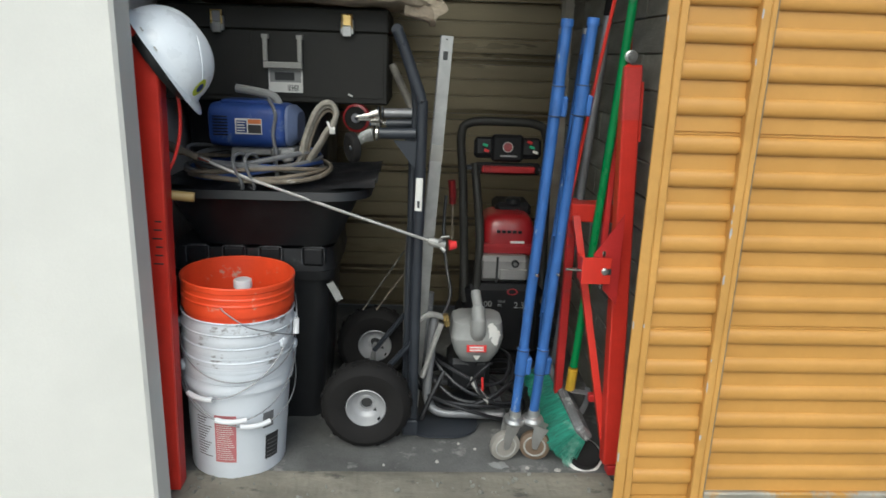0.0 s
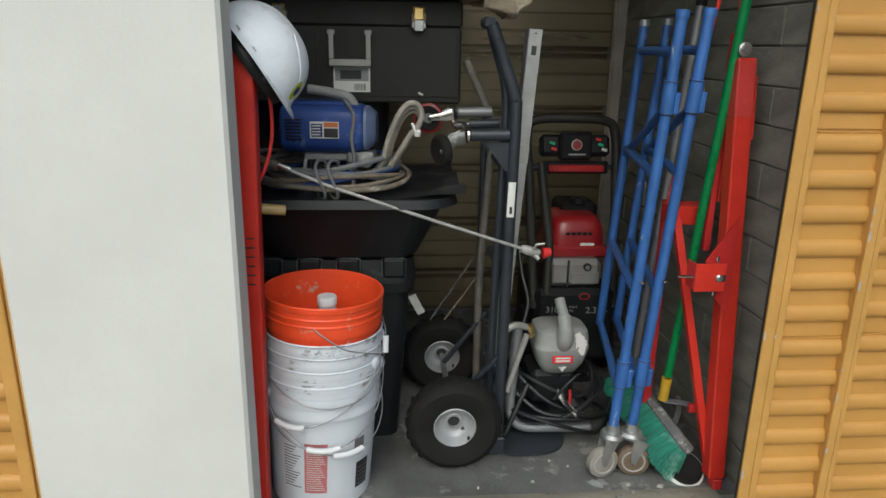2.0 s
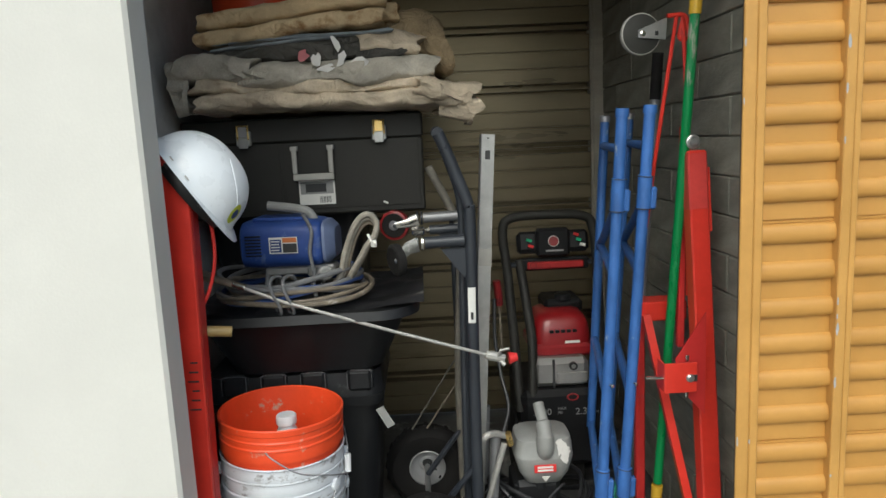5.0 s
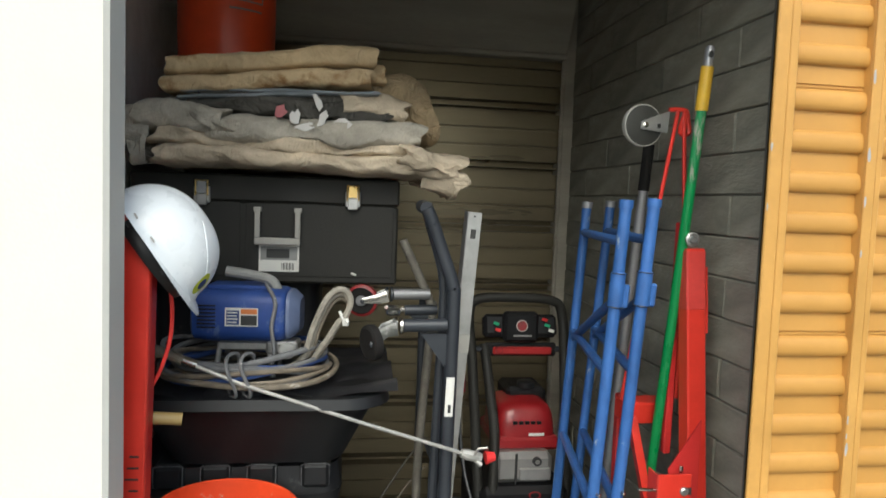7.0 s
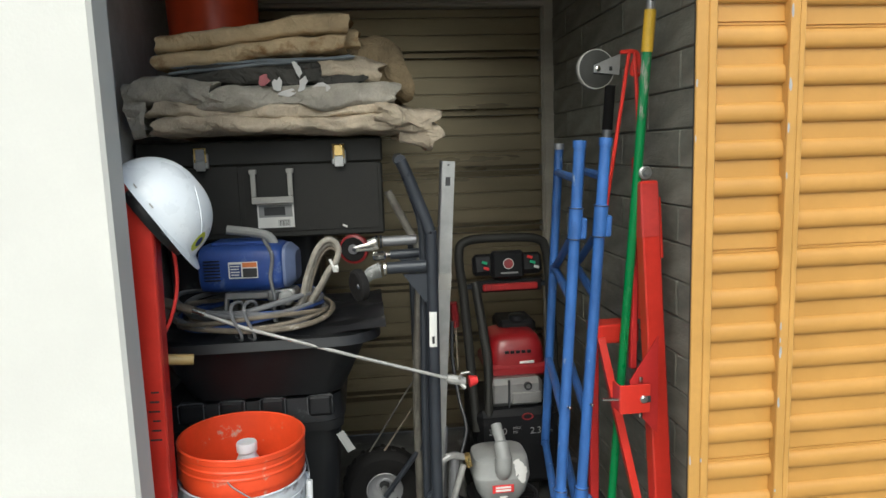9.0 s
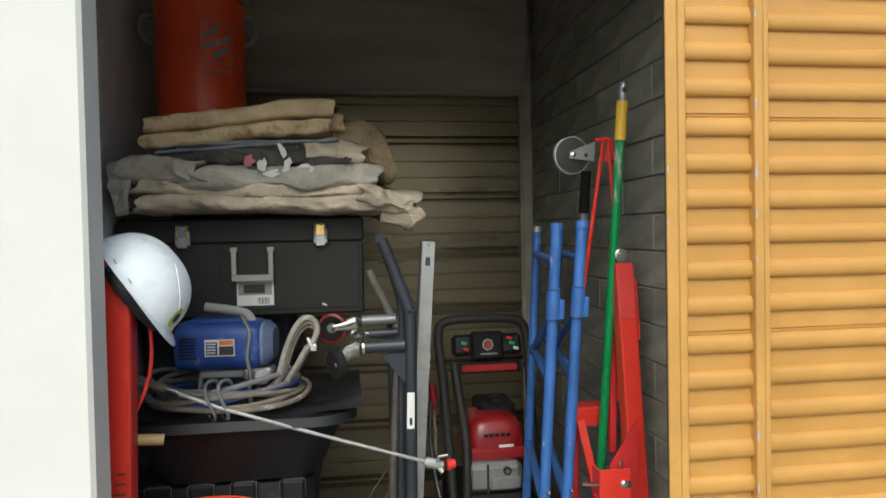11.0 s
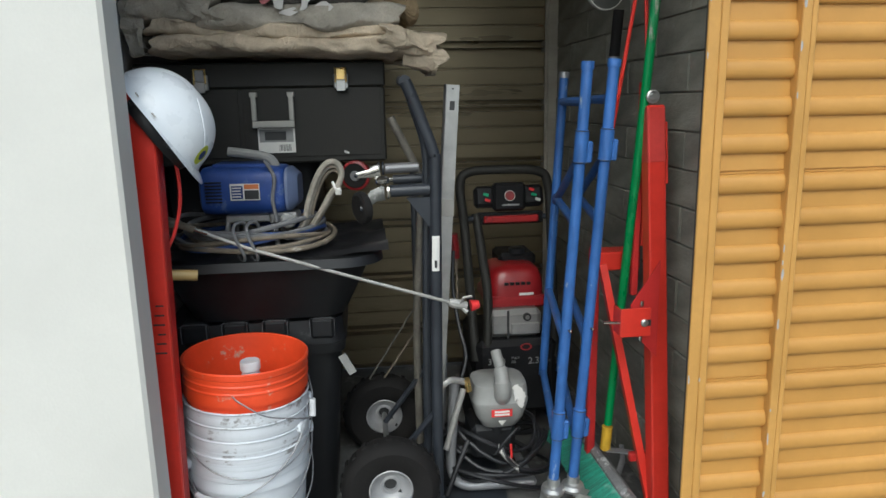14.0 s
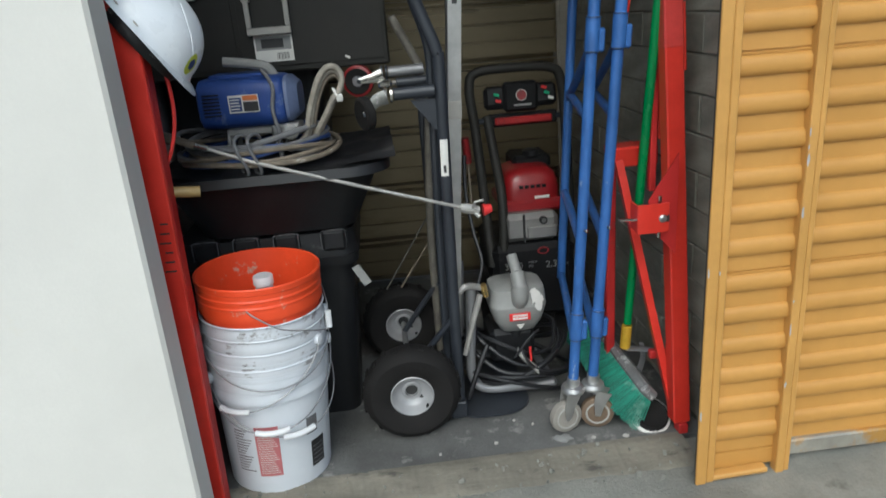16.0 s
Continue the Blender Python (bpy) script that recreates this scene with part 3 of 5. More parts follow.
g = Geo(H).grid(32, 7, visor).grid(32, 7, lambda u, v: tuple(a - b for a, b in zip(visor(1 - u, v), (0, 0, 0.003))))
part("visor", g, M["helmet"], hat, angle=60)
for sgn in (-1, 1):
    line = [Vector(hat_point((sgn * (0.045 + 0.17 * (k / 20) ** 1.2)) % 1.0, 0.06 + 0.72 * (k / 20) ** 0.8)) for k in range(21)]
    part("shell_ridge", Geo(H).tube(line, 0.0012, 6, flat=(1, 0.6)), M["helmet"], hat)
for k in range(2):
    r = math.radians(-92 - 24 * k)
    p = Vector((0.124 * 1.05 * math.cos(r), 0.102 * 1.05 * math.sin(r), 0.014))
    part("rim_tab", Geo(H @ axes(p, x=(-math.sin(r), math.cos(r), 0), z=(math.cos(r), math.sin(r), 0.2))).box((-0.006, -0.0015, -0.001), (0.006, 0.0015, 0.0015), 0.0004), M["grey_handle"], hat)
g = Geo(H).tube([(0.106 * math.cos(a) * 0.97, 0.088 * math.sin(a) * 0.97, -0.012) for a in (2 * math.pi * k / 32 for k in range(32))], 0.013, 8, closed=True, flat=(0.25, 1))
part("headband", g, M["black"], hat, "black suspension headband")
for a in (60, 120, 240, 300):
    r = math.radians(a)
    g = Geo(H).tube(curve([(0.11 * math.cos(r), 0.09 * math.sin(r), -0.01), (0.08 * math.cos(r), 0.065 * math.sin(r), 0.07), (0, 0, 0.095)]), 0.008, 6, flat=(1, 0.2))
    part("strap", g, M["black"], hat)
for a in (62,):
    r = math.radians(a)
    part("rivet", Geo(H @ axes((0.130 * math.cos(r), 0.107 * math.sin(r), 0.012), z=(math.cos(r), math.sin(r), 0.2))).lathe([(0.006, 0), (0.005, 0.003), (0, 0.004)], 10), M["zinc"], hat)


def on_hat(u, v, u0, v0, du, dv):
    a, b = (u - 0.5) * 2, (v - 0.5) * 2
    s = math.sqrt(max(1e-6, 1 - 0.5 * b * b)), math.sqrt(max(1e-6, 1 - 0.5 * a * a))
    p = Vector(hat_point(u0 + du * a * s[0], v0 + dv * b * s[1]))
    return tuple(p + p.normalized() * 0.0012)


part("sticker", Geo(H).grid(12, 12, lambda u, v: on_hat(u, v, 0.935, 0.20, 0.022, 0.14)), M["label_lime"], hat, "lime and navy oval sticker")
part("sticker_print", Geo(H).grid(8, 8, lambda u, v: tuple(Vector(on_hat(u, v, 0.935, 0.20, 0.013, 0.07)) * 1.006)), M["label_navy"], hat)


def bucket(at, turn, mats, label, group, lip=0.0, bail_turn=0.0, sag=1.0, grip=True, teeth=True):
    """A pail with rim rings, ears and a wire bail, 0.368 m high."""
    b = thing("bucket", at, label, "bucket", group)
    xf = Matrix.Translation(at) @ turn @ Matrix.Diagonal((1.03, 1.03, 1, 1))
    out = [(0.0, 0.003), (0.126, 0.003), (0.1305, 0.0), (0.1315, 0.006), (0.1425, 0.268)]
    if teeth:
        for z in (0.271, 0.302, 0.333):
            out += [(0.1445, z), (0.1508, z + 0.001), (0.1514, z + 0.004), (0.1490, z + 0.016), (0.1470, z + 0.029)]
    else:
        out += [(0.1435, 0.284), (0.1505, 0.285), (0.1508, 0.289), (0.1498, 0.312), (0.1513, 0.314), (0.1513, 0.318), (0.1490, 0.321), (0.1490, 0.330), (0.1510, 0.332), (0.1510, 0.336), (0.1492, 0.339), (0.1495, 0.350)]
    out += [(0.1520, 0.364 if teeth else 0.353), (0.1528, 0.366), (0.150, 0.369), (0.1462, 0.3665)]
    part("body", Geo(xf).lathe(out + [(0.1405, 0.30), (0.129, 0.012), (0.0, 0.01)], 56), mats, b, angle=30)
    if not teeth:
        return b
    c, s = math.cos(bail_turn), math.sin(bail_turn)
    pts = []
    for k in range(25):
        a = math.pi * k / 24
        x, d = 0.158 * math.cos(a), math.sin(a)
        pts.append((x * c + (0.162 * d) * s, x * s - (0.162 * d) * c, 0.322 - 0.15 * sag * d ** 0.8))
    part("bail", Geo(xf).tube(pts, 0.0018, 6), M["grey_tube"], b, "bent wire bail")
    for k in (0, -1):
        p = Vector(pts[k])
        part("ear", Geo(xf @ axes(p * 0.965 + Vector((0, 0, p.z * 0.035)), z=(p.x, p.y, 0))).lathe([(0.016, -0.006), (0.015, 0.006), (0.006, 0.009), (0.0, 0.009)], 14), mats, b)
    if grip:
        part("grip", Geo(xf).tube(pts[10:15], 0.0075, 10), M["cap"], b, "white plastic roller grip")
    return b


BG = "buckets in the nested stack"
BASE, LEANB = Vector((0.120, 0.245, 0.002)), Matrix.Rotation(radians(2.2), 4, "Y")
stack = [(0.0, 0.5, 0.95), (0.042, 0.1, 1.1), (0.080, -0.45, 0.95), (0.115, 0.25, 0.8)]
for k, (dz, turn, sag) in enumerate(stack):
    at = BASE + LEANB.to_3x3() @ Vector((0, 0, dz))
    pail = bucket(at, LEANB, M["white_dirty" if k > 1 else "white_plastic"], "white plastic paint bucket nested in a stack, smeared with paint" if k else "white plastic paint bucket with printed label at the stack's base", BG, bail_turn=turn, sag=sag, grip=k < 3)
    if k == 0:
        def around(a0, a1, z0, z1, off=0.0012):
            def fn(u, v):
                a, z = math.radians(a0 + (a1 - a0) * u), z0 + (z1 - z0) * v
                r = 0.1315 + 0.011 * (z - 0.006) / 0.262 + off
                return (r * math.cos(a), r * math.sin(a), z)
            return Geo(Matrix.Translation(at) @ LEANB @ Matrix.Diagonal((1.03, 1.03, 1, 1))).grid(12, 3, fn)
        part("label_red", around(-104, -80, 0.055, 0.205), M["pink"], pail, "faded red warning print")
        for j in range(20):
            part("print_line", around(-102, -82 - (j * 37 % 6), 0.064 + j * 0.0068, 0.0658 + j * 0.0068, 0.002), M["label"], pail)
        for j in range(15):
            part("print_line", around(-128, -108 - (j * 53 % 11), 0.068 + j * 0.0086, 0.0712 + j * 0.0086), M["hose_grey"], pail)
        part("barcode_panel", around(-46, -27, 0.045, 0.125), M["hose_black"], pail)
        for j in range(5):
            part("print_line", around(-44, -29, 0.053 + j * 0.013, 0.056 + j * 0.013, 0.002), M["hose_grey"], pail)
        part("print_block", around(-50, -36, 0.15, 0.2), M["hose_grey"], pail)
top_at = BASE + LEANB.to_3x3() @ Vector((0, 0, 0.2125))
pail = bucket(top_at, LEANB, M["orange_plastic"], "orange plastic bucket on top of the stack, splashed with paint", BG, bail_turn=-0.25, sag=0.55, grip=False, teeth=False)
wire = curve([(0.132, 0.090, 0.530), (0.150, 0.078, 0.518), (0.205, 0.080, 0.480), (0.262, 0.122, 0.450), (0.293, 0.20, 0.412), (0.301, 0.228, 0.408), (0.302, 0.236, 0.44), (0.300, 0.26, 0.47), (0.275, 0.34, 0.50), (0.20, 0.41, 0.525)])
bail = part("bail", Geo().tube(wire, 0.0019, 6), M["grey_tube"], pail, "bent wire bail hanging to the side")
part("grip", Geo().tube([(0.302, 0.228, 0.404), (0.303, 0.236, 0.448)], 0.0085, 10), M["cap"], bail, "white plastic roller grip")
b = thing("bottle", (0.16, 0.27, 0.24), "white capped plastic bottle standing in the orange bucket", "bottle")
part("body", Geo(Matrix.Translation((0.148, 0.265, 0.236))).lathe([(0, 0), (0.036, 0.0), (0.038, 0.005), (0.038, 0.25), (0.022, 0.285), (0.02, 0.30)], 24), M["white_plastic"], b)
part("lid", Geo(Matrix.Translation((0.148, 0.265, 0.53))).lathe([(0.021, -0.004), (0.026, 0.0), (0.026, 0.02), (0.024, 0.023), (0, 0.023)], 24), M["cap"], b)

# ---- black bin, tub, pump and hoses ----
bin_ = thing("trash_bin", (0.14, 0.62, 0.0), "black plastic trash bin with a ribbed lid", "trash bin")


def taper(x0, x1, y0, y1, z0, z1, inset, r=0.05, n=8, xf=None, geo=None):
    """A rounded-corner tapered tub wall from z0 (inset) to z1."""
    ring = []
    for cx, cy, a0 in ((x1 - r, y1 - r, 0), (x0 + r, y1 - r, 90), (x0 + r, y0 + r, 180), (x1 - r, y0 + r, 270)):
        for k in range(n):
            a = math.radians(a0 + 90 * k / (n - 1))
            ring.append((cx + r * math.cos(a), cy + r * math.sin(a)))
    mx, my = (x0 + x1) / 2, (y0 + y1) / 2
    sx, sy = 1 - 2 * inset / (x1 - x0), 1 - 2 * inset / (y1 - y0)
    m = len(ring)
    vs = [(mx + (x - mx) * sx, my + (y - my) * sy, z0) for x, y in ring] + [(x, y, z1) for x, y in ring]
    fs = [(i, (i + 1) % m, m + (i + 1) % m, m + i) for i in range(m)] + [tuple(range(m))[::-1], tuple(range(m, 2 * m))]
    return (geo or Geo(xf)).add(vs, fs)


part("body", taper(-0.10, 0.375, 0.435, 0.84, 0.0, 0.515, 0.035), M["black"], bin_)
part("rim", taper(-0.115, 0.392, 0.42, 0.855, 0.50, 0.53, 0.004), M["black"], bin_)
part("lid", taper(-0.108, 0.386, 0.428, 0.848, 0.5305, 0.60, -0.008, r=0.06), M["black"], bin_)
for x in (-0.06, 0.05, 0.16, 0.29):
    rib = part("lid_rib", Geo().box((x, 0.412, 0.545), (x + 0.075, 0.5, 0.612), 0.012), M["black"], bin_)
    edge = curve([(x + 0.004, 0.4125, 0.556), (x + 0.0035, 0.4135, 0.598), (x + 0.010, 0.4175, 0.6075), (x + 0.066, 0.4175, 0.6075), (x + 0.0715, 0.4135, 0.598), (x + 0.071, 0.4125, 0.556)], 5)
    part("worn_edge", Geo().tube(edge, 0.0016, 6), M["worn"], rib, "scuffed pale edge")
part("tag", Geo(Matrix.Translation((0.392, 0.415, 0.47)) @ Matrix.Rotation(radians(-28), 4, "Y")).box((-0.012, -0.002, -0.035), (0.012, 0.0, 0.03), 0.0008), M["grey_plastic"], bin_, "grey paper tag")

tub = thing("mixing_tub", (0.18, 0.6, 0.615), "black plastic mixing tub with flared rim on the bin", "tub")
part("body", taper(-0.10, 0.47, 0.34, 0.86, 0.614, 0.775, 0.075, r=0.09), M["black"], tub)
part("rim", taper(-0.125, 0.50, 0.315, 0.885, 0.776, 0.80, -0.006, r=0.11), M["black"], tub)
part("liner", Geo().grid(30, 24, lambda u, v: (-0.1 + 0.62 * u, 0.34 + 0.5 * v, 0.803 + 0.012 * wob((u * 4, v * 4, 0), 1.6) + 0.03 * max(0, u - 0.8) * 4 * (0.5 + wob((u, v * 5, 2), 1)))), M["hose_black"], tub, "crumpled black plastic liner", angle=60)


hoses = [("hose_tan", 0.213, 0.0), ("hose_grey", 0.204, 0.007), ("hose_tan", 0.194, 0.012), ("hose_blue", 0.198, 0.020), ("hose_tan", 0.208, 0.026), ("hose_grey", 0.19, 0.031),
         ("hose_blue", 0.182, 0.036), ("hose_tan", 0.176, 0.043), ("hose_grey", 0.2, 0.046), ("hose_grey", 0.186, 0.053)]
spray_hose = thing("spray_hose", (0.15, 0.52, 0.81), "coil of paint-stained tan, grey and blue hose tied on the tub", "hose")
for k, (mname, rx, dz) in enumerate(hoses):
    rng = random.Random(k)
    ox, oz = rng.uniform(-0.012, 0.012), rng.uniform(-0.004, 0.004)
    loop = []
    for j in range(36):
        a = 2 * math.pi * j / 36
        loop.append((0.152 + ox + rx * math.cos(a), 0.505 + rx * 0.82 * math.sin(a), 0.824 + dz + oz + 0.012 * math.sin(2 * a + k) - 0.012 * math.cos(a) * (k % 3 - 1)))
    part("loop", Geo().tube(loop, 0.0062 if k % 3 else 0.0075, 8, closed=True), M[mname], spray_hose)
for x in (0.135, 0.168):
    ring = [(x + 0.012 * math.sin(2 * a), 0.345 + 0.035 * math.cos(a), 0.85 + 0.052 * math.sin(a)) for a in (2 * math.pi * k / 20 for k in range(20))]
    part("tie", Geo().tube(ring, 0.0045, 6, closed=True), M["hose_grey"], spray_hose, "grey cord tie")
for k, (mname, rad) in enumerate((("hose_paint", 0.0082), ("hose_paint", 0.0058), ("hose_tan", 0.0055))):
    ctr = Vector((0.335, 0.42, 0.955))
    pts = [Vector(p) for p in ((0.24, 0.47, 0.835), (0.289, 0.43, 0.872), (0.313, 0.42, 0.948), (0.34, 0.42, 1.013), (0.366, 0.42, 1.043), (0.39, 0.42, 1.043), (0.403, 0.42, 1.018), (0.393, 0.42, 0.985), (0.373, 0.42, 0.962), (0.349, 0.425, 0.922), (0.322, 0.435, 0.88), (0.30, 0.47, 0.835))]
    pts = [ctr + (p - ctr) * (1 - 0.09 * k) + Vector((0.005 * k, 0.009 * (k - 1), -0.004 * k)) for p in pts]
    part("loop", Geo().tube(curve(pts), rad, 8), M[mname], spray_hose)
for k in range(3):
    part("tie", Geo().tube([(0.377 + 0.008 * k, 0.412, 0.992 - 0.006 * k), (0.385 + 0.006 * k, 0.405, 0.975 - 0.004 * k), (0.388 + 0.004 * k, 0.41, 0.958)], 0.004, 6), M["label"], spray_hose, "white cord tie")

pump = thing("paint_pump", (0.14, 0.52, 0.87), "blue electric paint sprayer pump with grey carrying handle", "paint sprayer")
P = Matrix.Translation((0.14, 0.55, 0.965)) @ Matrix.Rotation(radians(-4), 4, "Z")


def pump_pt(u, v):
    a = 2 * math.pi * u
    ends = [(-0.125, 0.0), (-0.125, 0.80), (-0.118, 0.95), (-0.08, 1.0), (0.06, 1.0), (0.094, 0.98), (0.104, 0.93), (0.108, 0.86), (0.108, 0.0)]
    x, s = ends[round(v * 8)]
    c, d = math.cos(a), math.sin(a)
    q = (abs(c) ** 4 + abs(d) ** 4) ** -0.25
    return (x, 0.085 * s * c * q, 0.068 * s * d * q)


part("housing", Geo(P).grid(40, 9, pump_pt, closed_u=True), M["pump_blue"], pump, angle=40)
def cap_pt(u, v):
    a = 2 * math.pi * u
    x, k = ((0.1085, 0.90), (0.117, 0.90), (0.138, 0.66), (0.141, 0.60), (0.141, 0.0))[round(v * 4)]
    c, d = math.cos(a), math.sin(a)
    q = (abs(c) ** 4 + abs(d) ** 4) ** -0.25
    return (x, 0.085 * k * c * q, 0.068 * k * d * q)


part("end_cap", Geo(P).grid(40, 5, cap_pt, closed_u=True), M["end_grey"], pump, "grey chamfered end cap", angle=25)
for k in range(7):
    part("vent_slot", Geo(P).box((-0.105, -0.0875, -0.028 + k * 0.009), (-0.06, -0.0845, -0.024 + k * 0.009), 0.001), M["black"], pump)
part("top_fin", Geo(P).box((-0.09, -0.05, 0.064), (0.06, 0.05, 0.075), 0.004), M["pump_blue"], pump)
part("carry_handle", Geo(P).tube(curve([(-0.05, -0.02, 0.108), (0.02, -0.02, 0.098), (0.065, -0.02, 0.085), (0.085, -0.02, 0.05)]), 0.013, 10), M["grey_plastic"], pump, "grey tubular carrying handle")
part("label_plate", Geo(P).box((-0.037, -0.0885, -0.022), (0.043, -0.0855, 0.024), 0.0008), M["label"], pump)
part("label_print", Geo(P).box((-0.033, -0.0895, -0.018), (-0.002, -0.0884, 0.018), 0.0004), M["label_navy"], pump)
part("label_print", Geo(P).box((0.002, -0.0895, 0.009), (0.041, -0.0884, 0.022), 0.0004), M["label_orange"], pump)
part("label_print", Geo(P).box((0.002, -0.0895, -0.019), (0.041, -0.0884, 0.006), 0.0004), M["ink"], pump)
for k in range(4):
    part("label_print", Geo(P).box((-0.031, -0.0901, -0.013 + k * 0.008), (-0.008 + 0.002 * (k % 2), -0.0894, -0.010 + k * 0.008), 0.0003), M["label"], pump)
part("base_plate", Geo(P).box((-0.06, -0.06, -0.088), (0.075, 0.06, -0.066), 0.004), M["zinc"], pump)
for x in (-0.055, 0.065):
    for y in (-0.05, 0.05):
        part("leg", Geo(P).tube([(x, y, -0.07), (x * 1.2, y * 1.2, -0.155)], 0.007, 8), M["zinc"], pump)
part("pressure_knob", Geo(P @ axes((0.113, -0.07, -0.082), z=(0.2, -1, 0))).lathe([(0.02, 0), (0.021, 0.018), (0.017, 0.022), (0.012, 0.023), (0.0, 0.022)], 18), M["grey_plastic"], pump, "black ribbed pressure knob")
part("valve", Geo(P).box((0.06, -0.07, -0.095), (0.14, 0.0, -0.062), 0.006), M["zinc"], pump)
part("power_cord", Geo(P).tube(curve([(0.055, -0.05, 0.082), (0.085, -0.09, 0.04), (0.078, -0.095, -0.02), (0.085, -0.095, -0.075), (0.08, -0.09, -0.12)]), 0.005, 8), M["hose_grey"], pump)

wand = thing("spray_wand", (0.36, 0.34, 0.75), "paint-spattered steel spray wand resting across the hose coil", "spray wand")
part("tube", Geo().tube([(0.02, 0.318, 0.895), (0.16, 0.312, 0.838), (0.43, 0.315, 0.746), (0.692, 0.335, 0.656)], 0.0048, 10), M["rod"], wand)
part("grip_end", Geo().tube(curve([(-0.06, 0.34, 0.92), (-0.03, 0.33, 0.91), (0.0, 0.322, 0.902), (0.03, 0.317, 0.891)], 4), [0.014] * 6 + [0.010] * 7, 10), M["hose_tan"], wand)
part("collar", Geo().tube([(0.026, 0.317, 0.893), (0.06, 0.316, 0.88)], 0.0085, 10), M["chrome"], wand)
part("tip_body", Geo().tube([(0.678, 0.333, 0.661), (0.693, 0.335, 0.656), (0.728, 0.337, 0.646)], [0.010, 0.014, 0.012], 10), M["rod"], wand)
part("trigger_wing", Geo().tube([(0.710, 0.33, 0.653), (0.718, 0.32, 0.675), (0.740, 0.315, 0.679)], 0.006, 8, flat=(1, 0.6)), M["rod"], wand)
part("trigger_wing", Geo().tube([(0.710, 0.335, 0.648), (0.728, 0.325, 0.631)], 0.006, 8), M["rod"], wand)
part("tip_guard", Geo().tube([(0.740, 0.338, 0.646), (0.763, 0.34, 0.648)], [0.017, 0.011], 10), M["label_red"], wand, "red tip guard")

# ---- tote, toolbox, drop cloths, cooler ----
tote = thing("storage_tote", (0.05, 0.98, 0.0), "tall black plastic storage crates stacked under the toolbox", "storage crate")
for z0, z1 in ((0.0, 0.5), (0.505, 1.018)):
    part("crate", taper(-0.19, 0.32, 0.885 if z0 < 0.8 else 0.8, 1.30, z0, z1, 0.02), M["black"], tote)
box_ = thing("toolbox", (0.17, 0.92, 1.02), "large black plastic toolbox with brass latches", "toolbox")
part("body", Geo().box((-0.2, 0.73, 1.0195), (0.54, 1.14, 1.2485), 0.006), M["black_tool"], box_)
part("lid", Geo().box((-0.202, 0.7265, 1.249), (0.542, 1.143, 1.325), 0.006), M["black_tool"], box_)
for x in (0.0, 0.30):
    part("front_panel", Geo().box((x - 0.19, 0.7255, 1.04), (x + 0.225 - (0 if x else 0.13), 0.7295, 1.247), 0.002), M["black_tool"], box_)
for x, mm in ((0.407, "brass"), (-0.007, "grey_tube")):
    la = part("latch", Geo().box((x - 0.022, 0.705, 1.243), (x + 0.022, 0.7215, 1.288), 0.003), M["zinc"], box_, "plated steel latch")
    part("latch_loop", Geo().tube([(x - 0.016, 0.702, 1.262), (x - 0.016, 0.702, 1.304), (x + 0.016, 0.702, 1.304), (x + 0.016, 0.702, 1.262)], 0.003, 6), M["brass"], la)
    part("latch_lever", Geo().box((x - 0.014, 0.698, 1.236), (x + 0.014, 0.7045, 1.268), 0.002), M["zinc"], la)
    part("latch_plate", Geo().box((x - 0.0125, 0.701, 1.27), (x + 0.0125, 0.7045, 1.302), 0.002), M[mm], la, "brass loop plate")
hd = part("carry_handle", Geo().box((0.136, 0.697, 1.13), (0.262, 0.708, 1.151), 0.003).box((0.136, 0.6975, 1.1515), (0.151, 0.7075, 1.228), 0.003).box((0.247, 0.6975, 1.1515), (0.262, 0.7075, 1.228), 0.003), M["grey_handle"], box_, "pale grey fold-down handle")
for x in (0.1435, 0.2545):
    part("handle_clip", Geo().box((x - 0.011, 0.697, 1.222), (x + 0.011, 0.7215, 1.236), 0.002), M["grey_handle"], hd)
part("label_plate", Geo().box((0.147, 0.7245, 1.053), (0.259, 0.7252, 1.128), 0.0002), M["label"], box_)
part("label_print", Geo().box((0.152, 0.7238, 1.086), (0.254, 0.7244, 1.124), 0.0002), M["grey_plastic"], box_)
part("label_print", Geo().box((0.168, 0.7232, 1.092), (0.232, 0.7237, 1.118), 0.0002), M["ink"], box_)
for k in range(9):
    part("barcode_bar", Geo().box((0.21 + k * 0.0042, 0.7238, 1.058), (0.2115 + k * 0.0042 + 0.001 * (k % 2), 0.7243, 1.078), 0.0001), M["ink"], box_)
part("paint_fleck", Geo(Matrix.Translation((0.415, 0.7245, 1.05)) @ Matrix.Rotation(radians(25), 4, "Y")).box((-0.008, 0, -0.003), (0.008, 0.0006, 0.003), 0.0003), M["label"], box_)



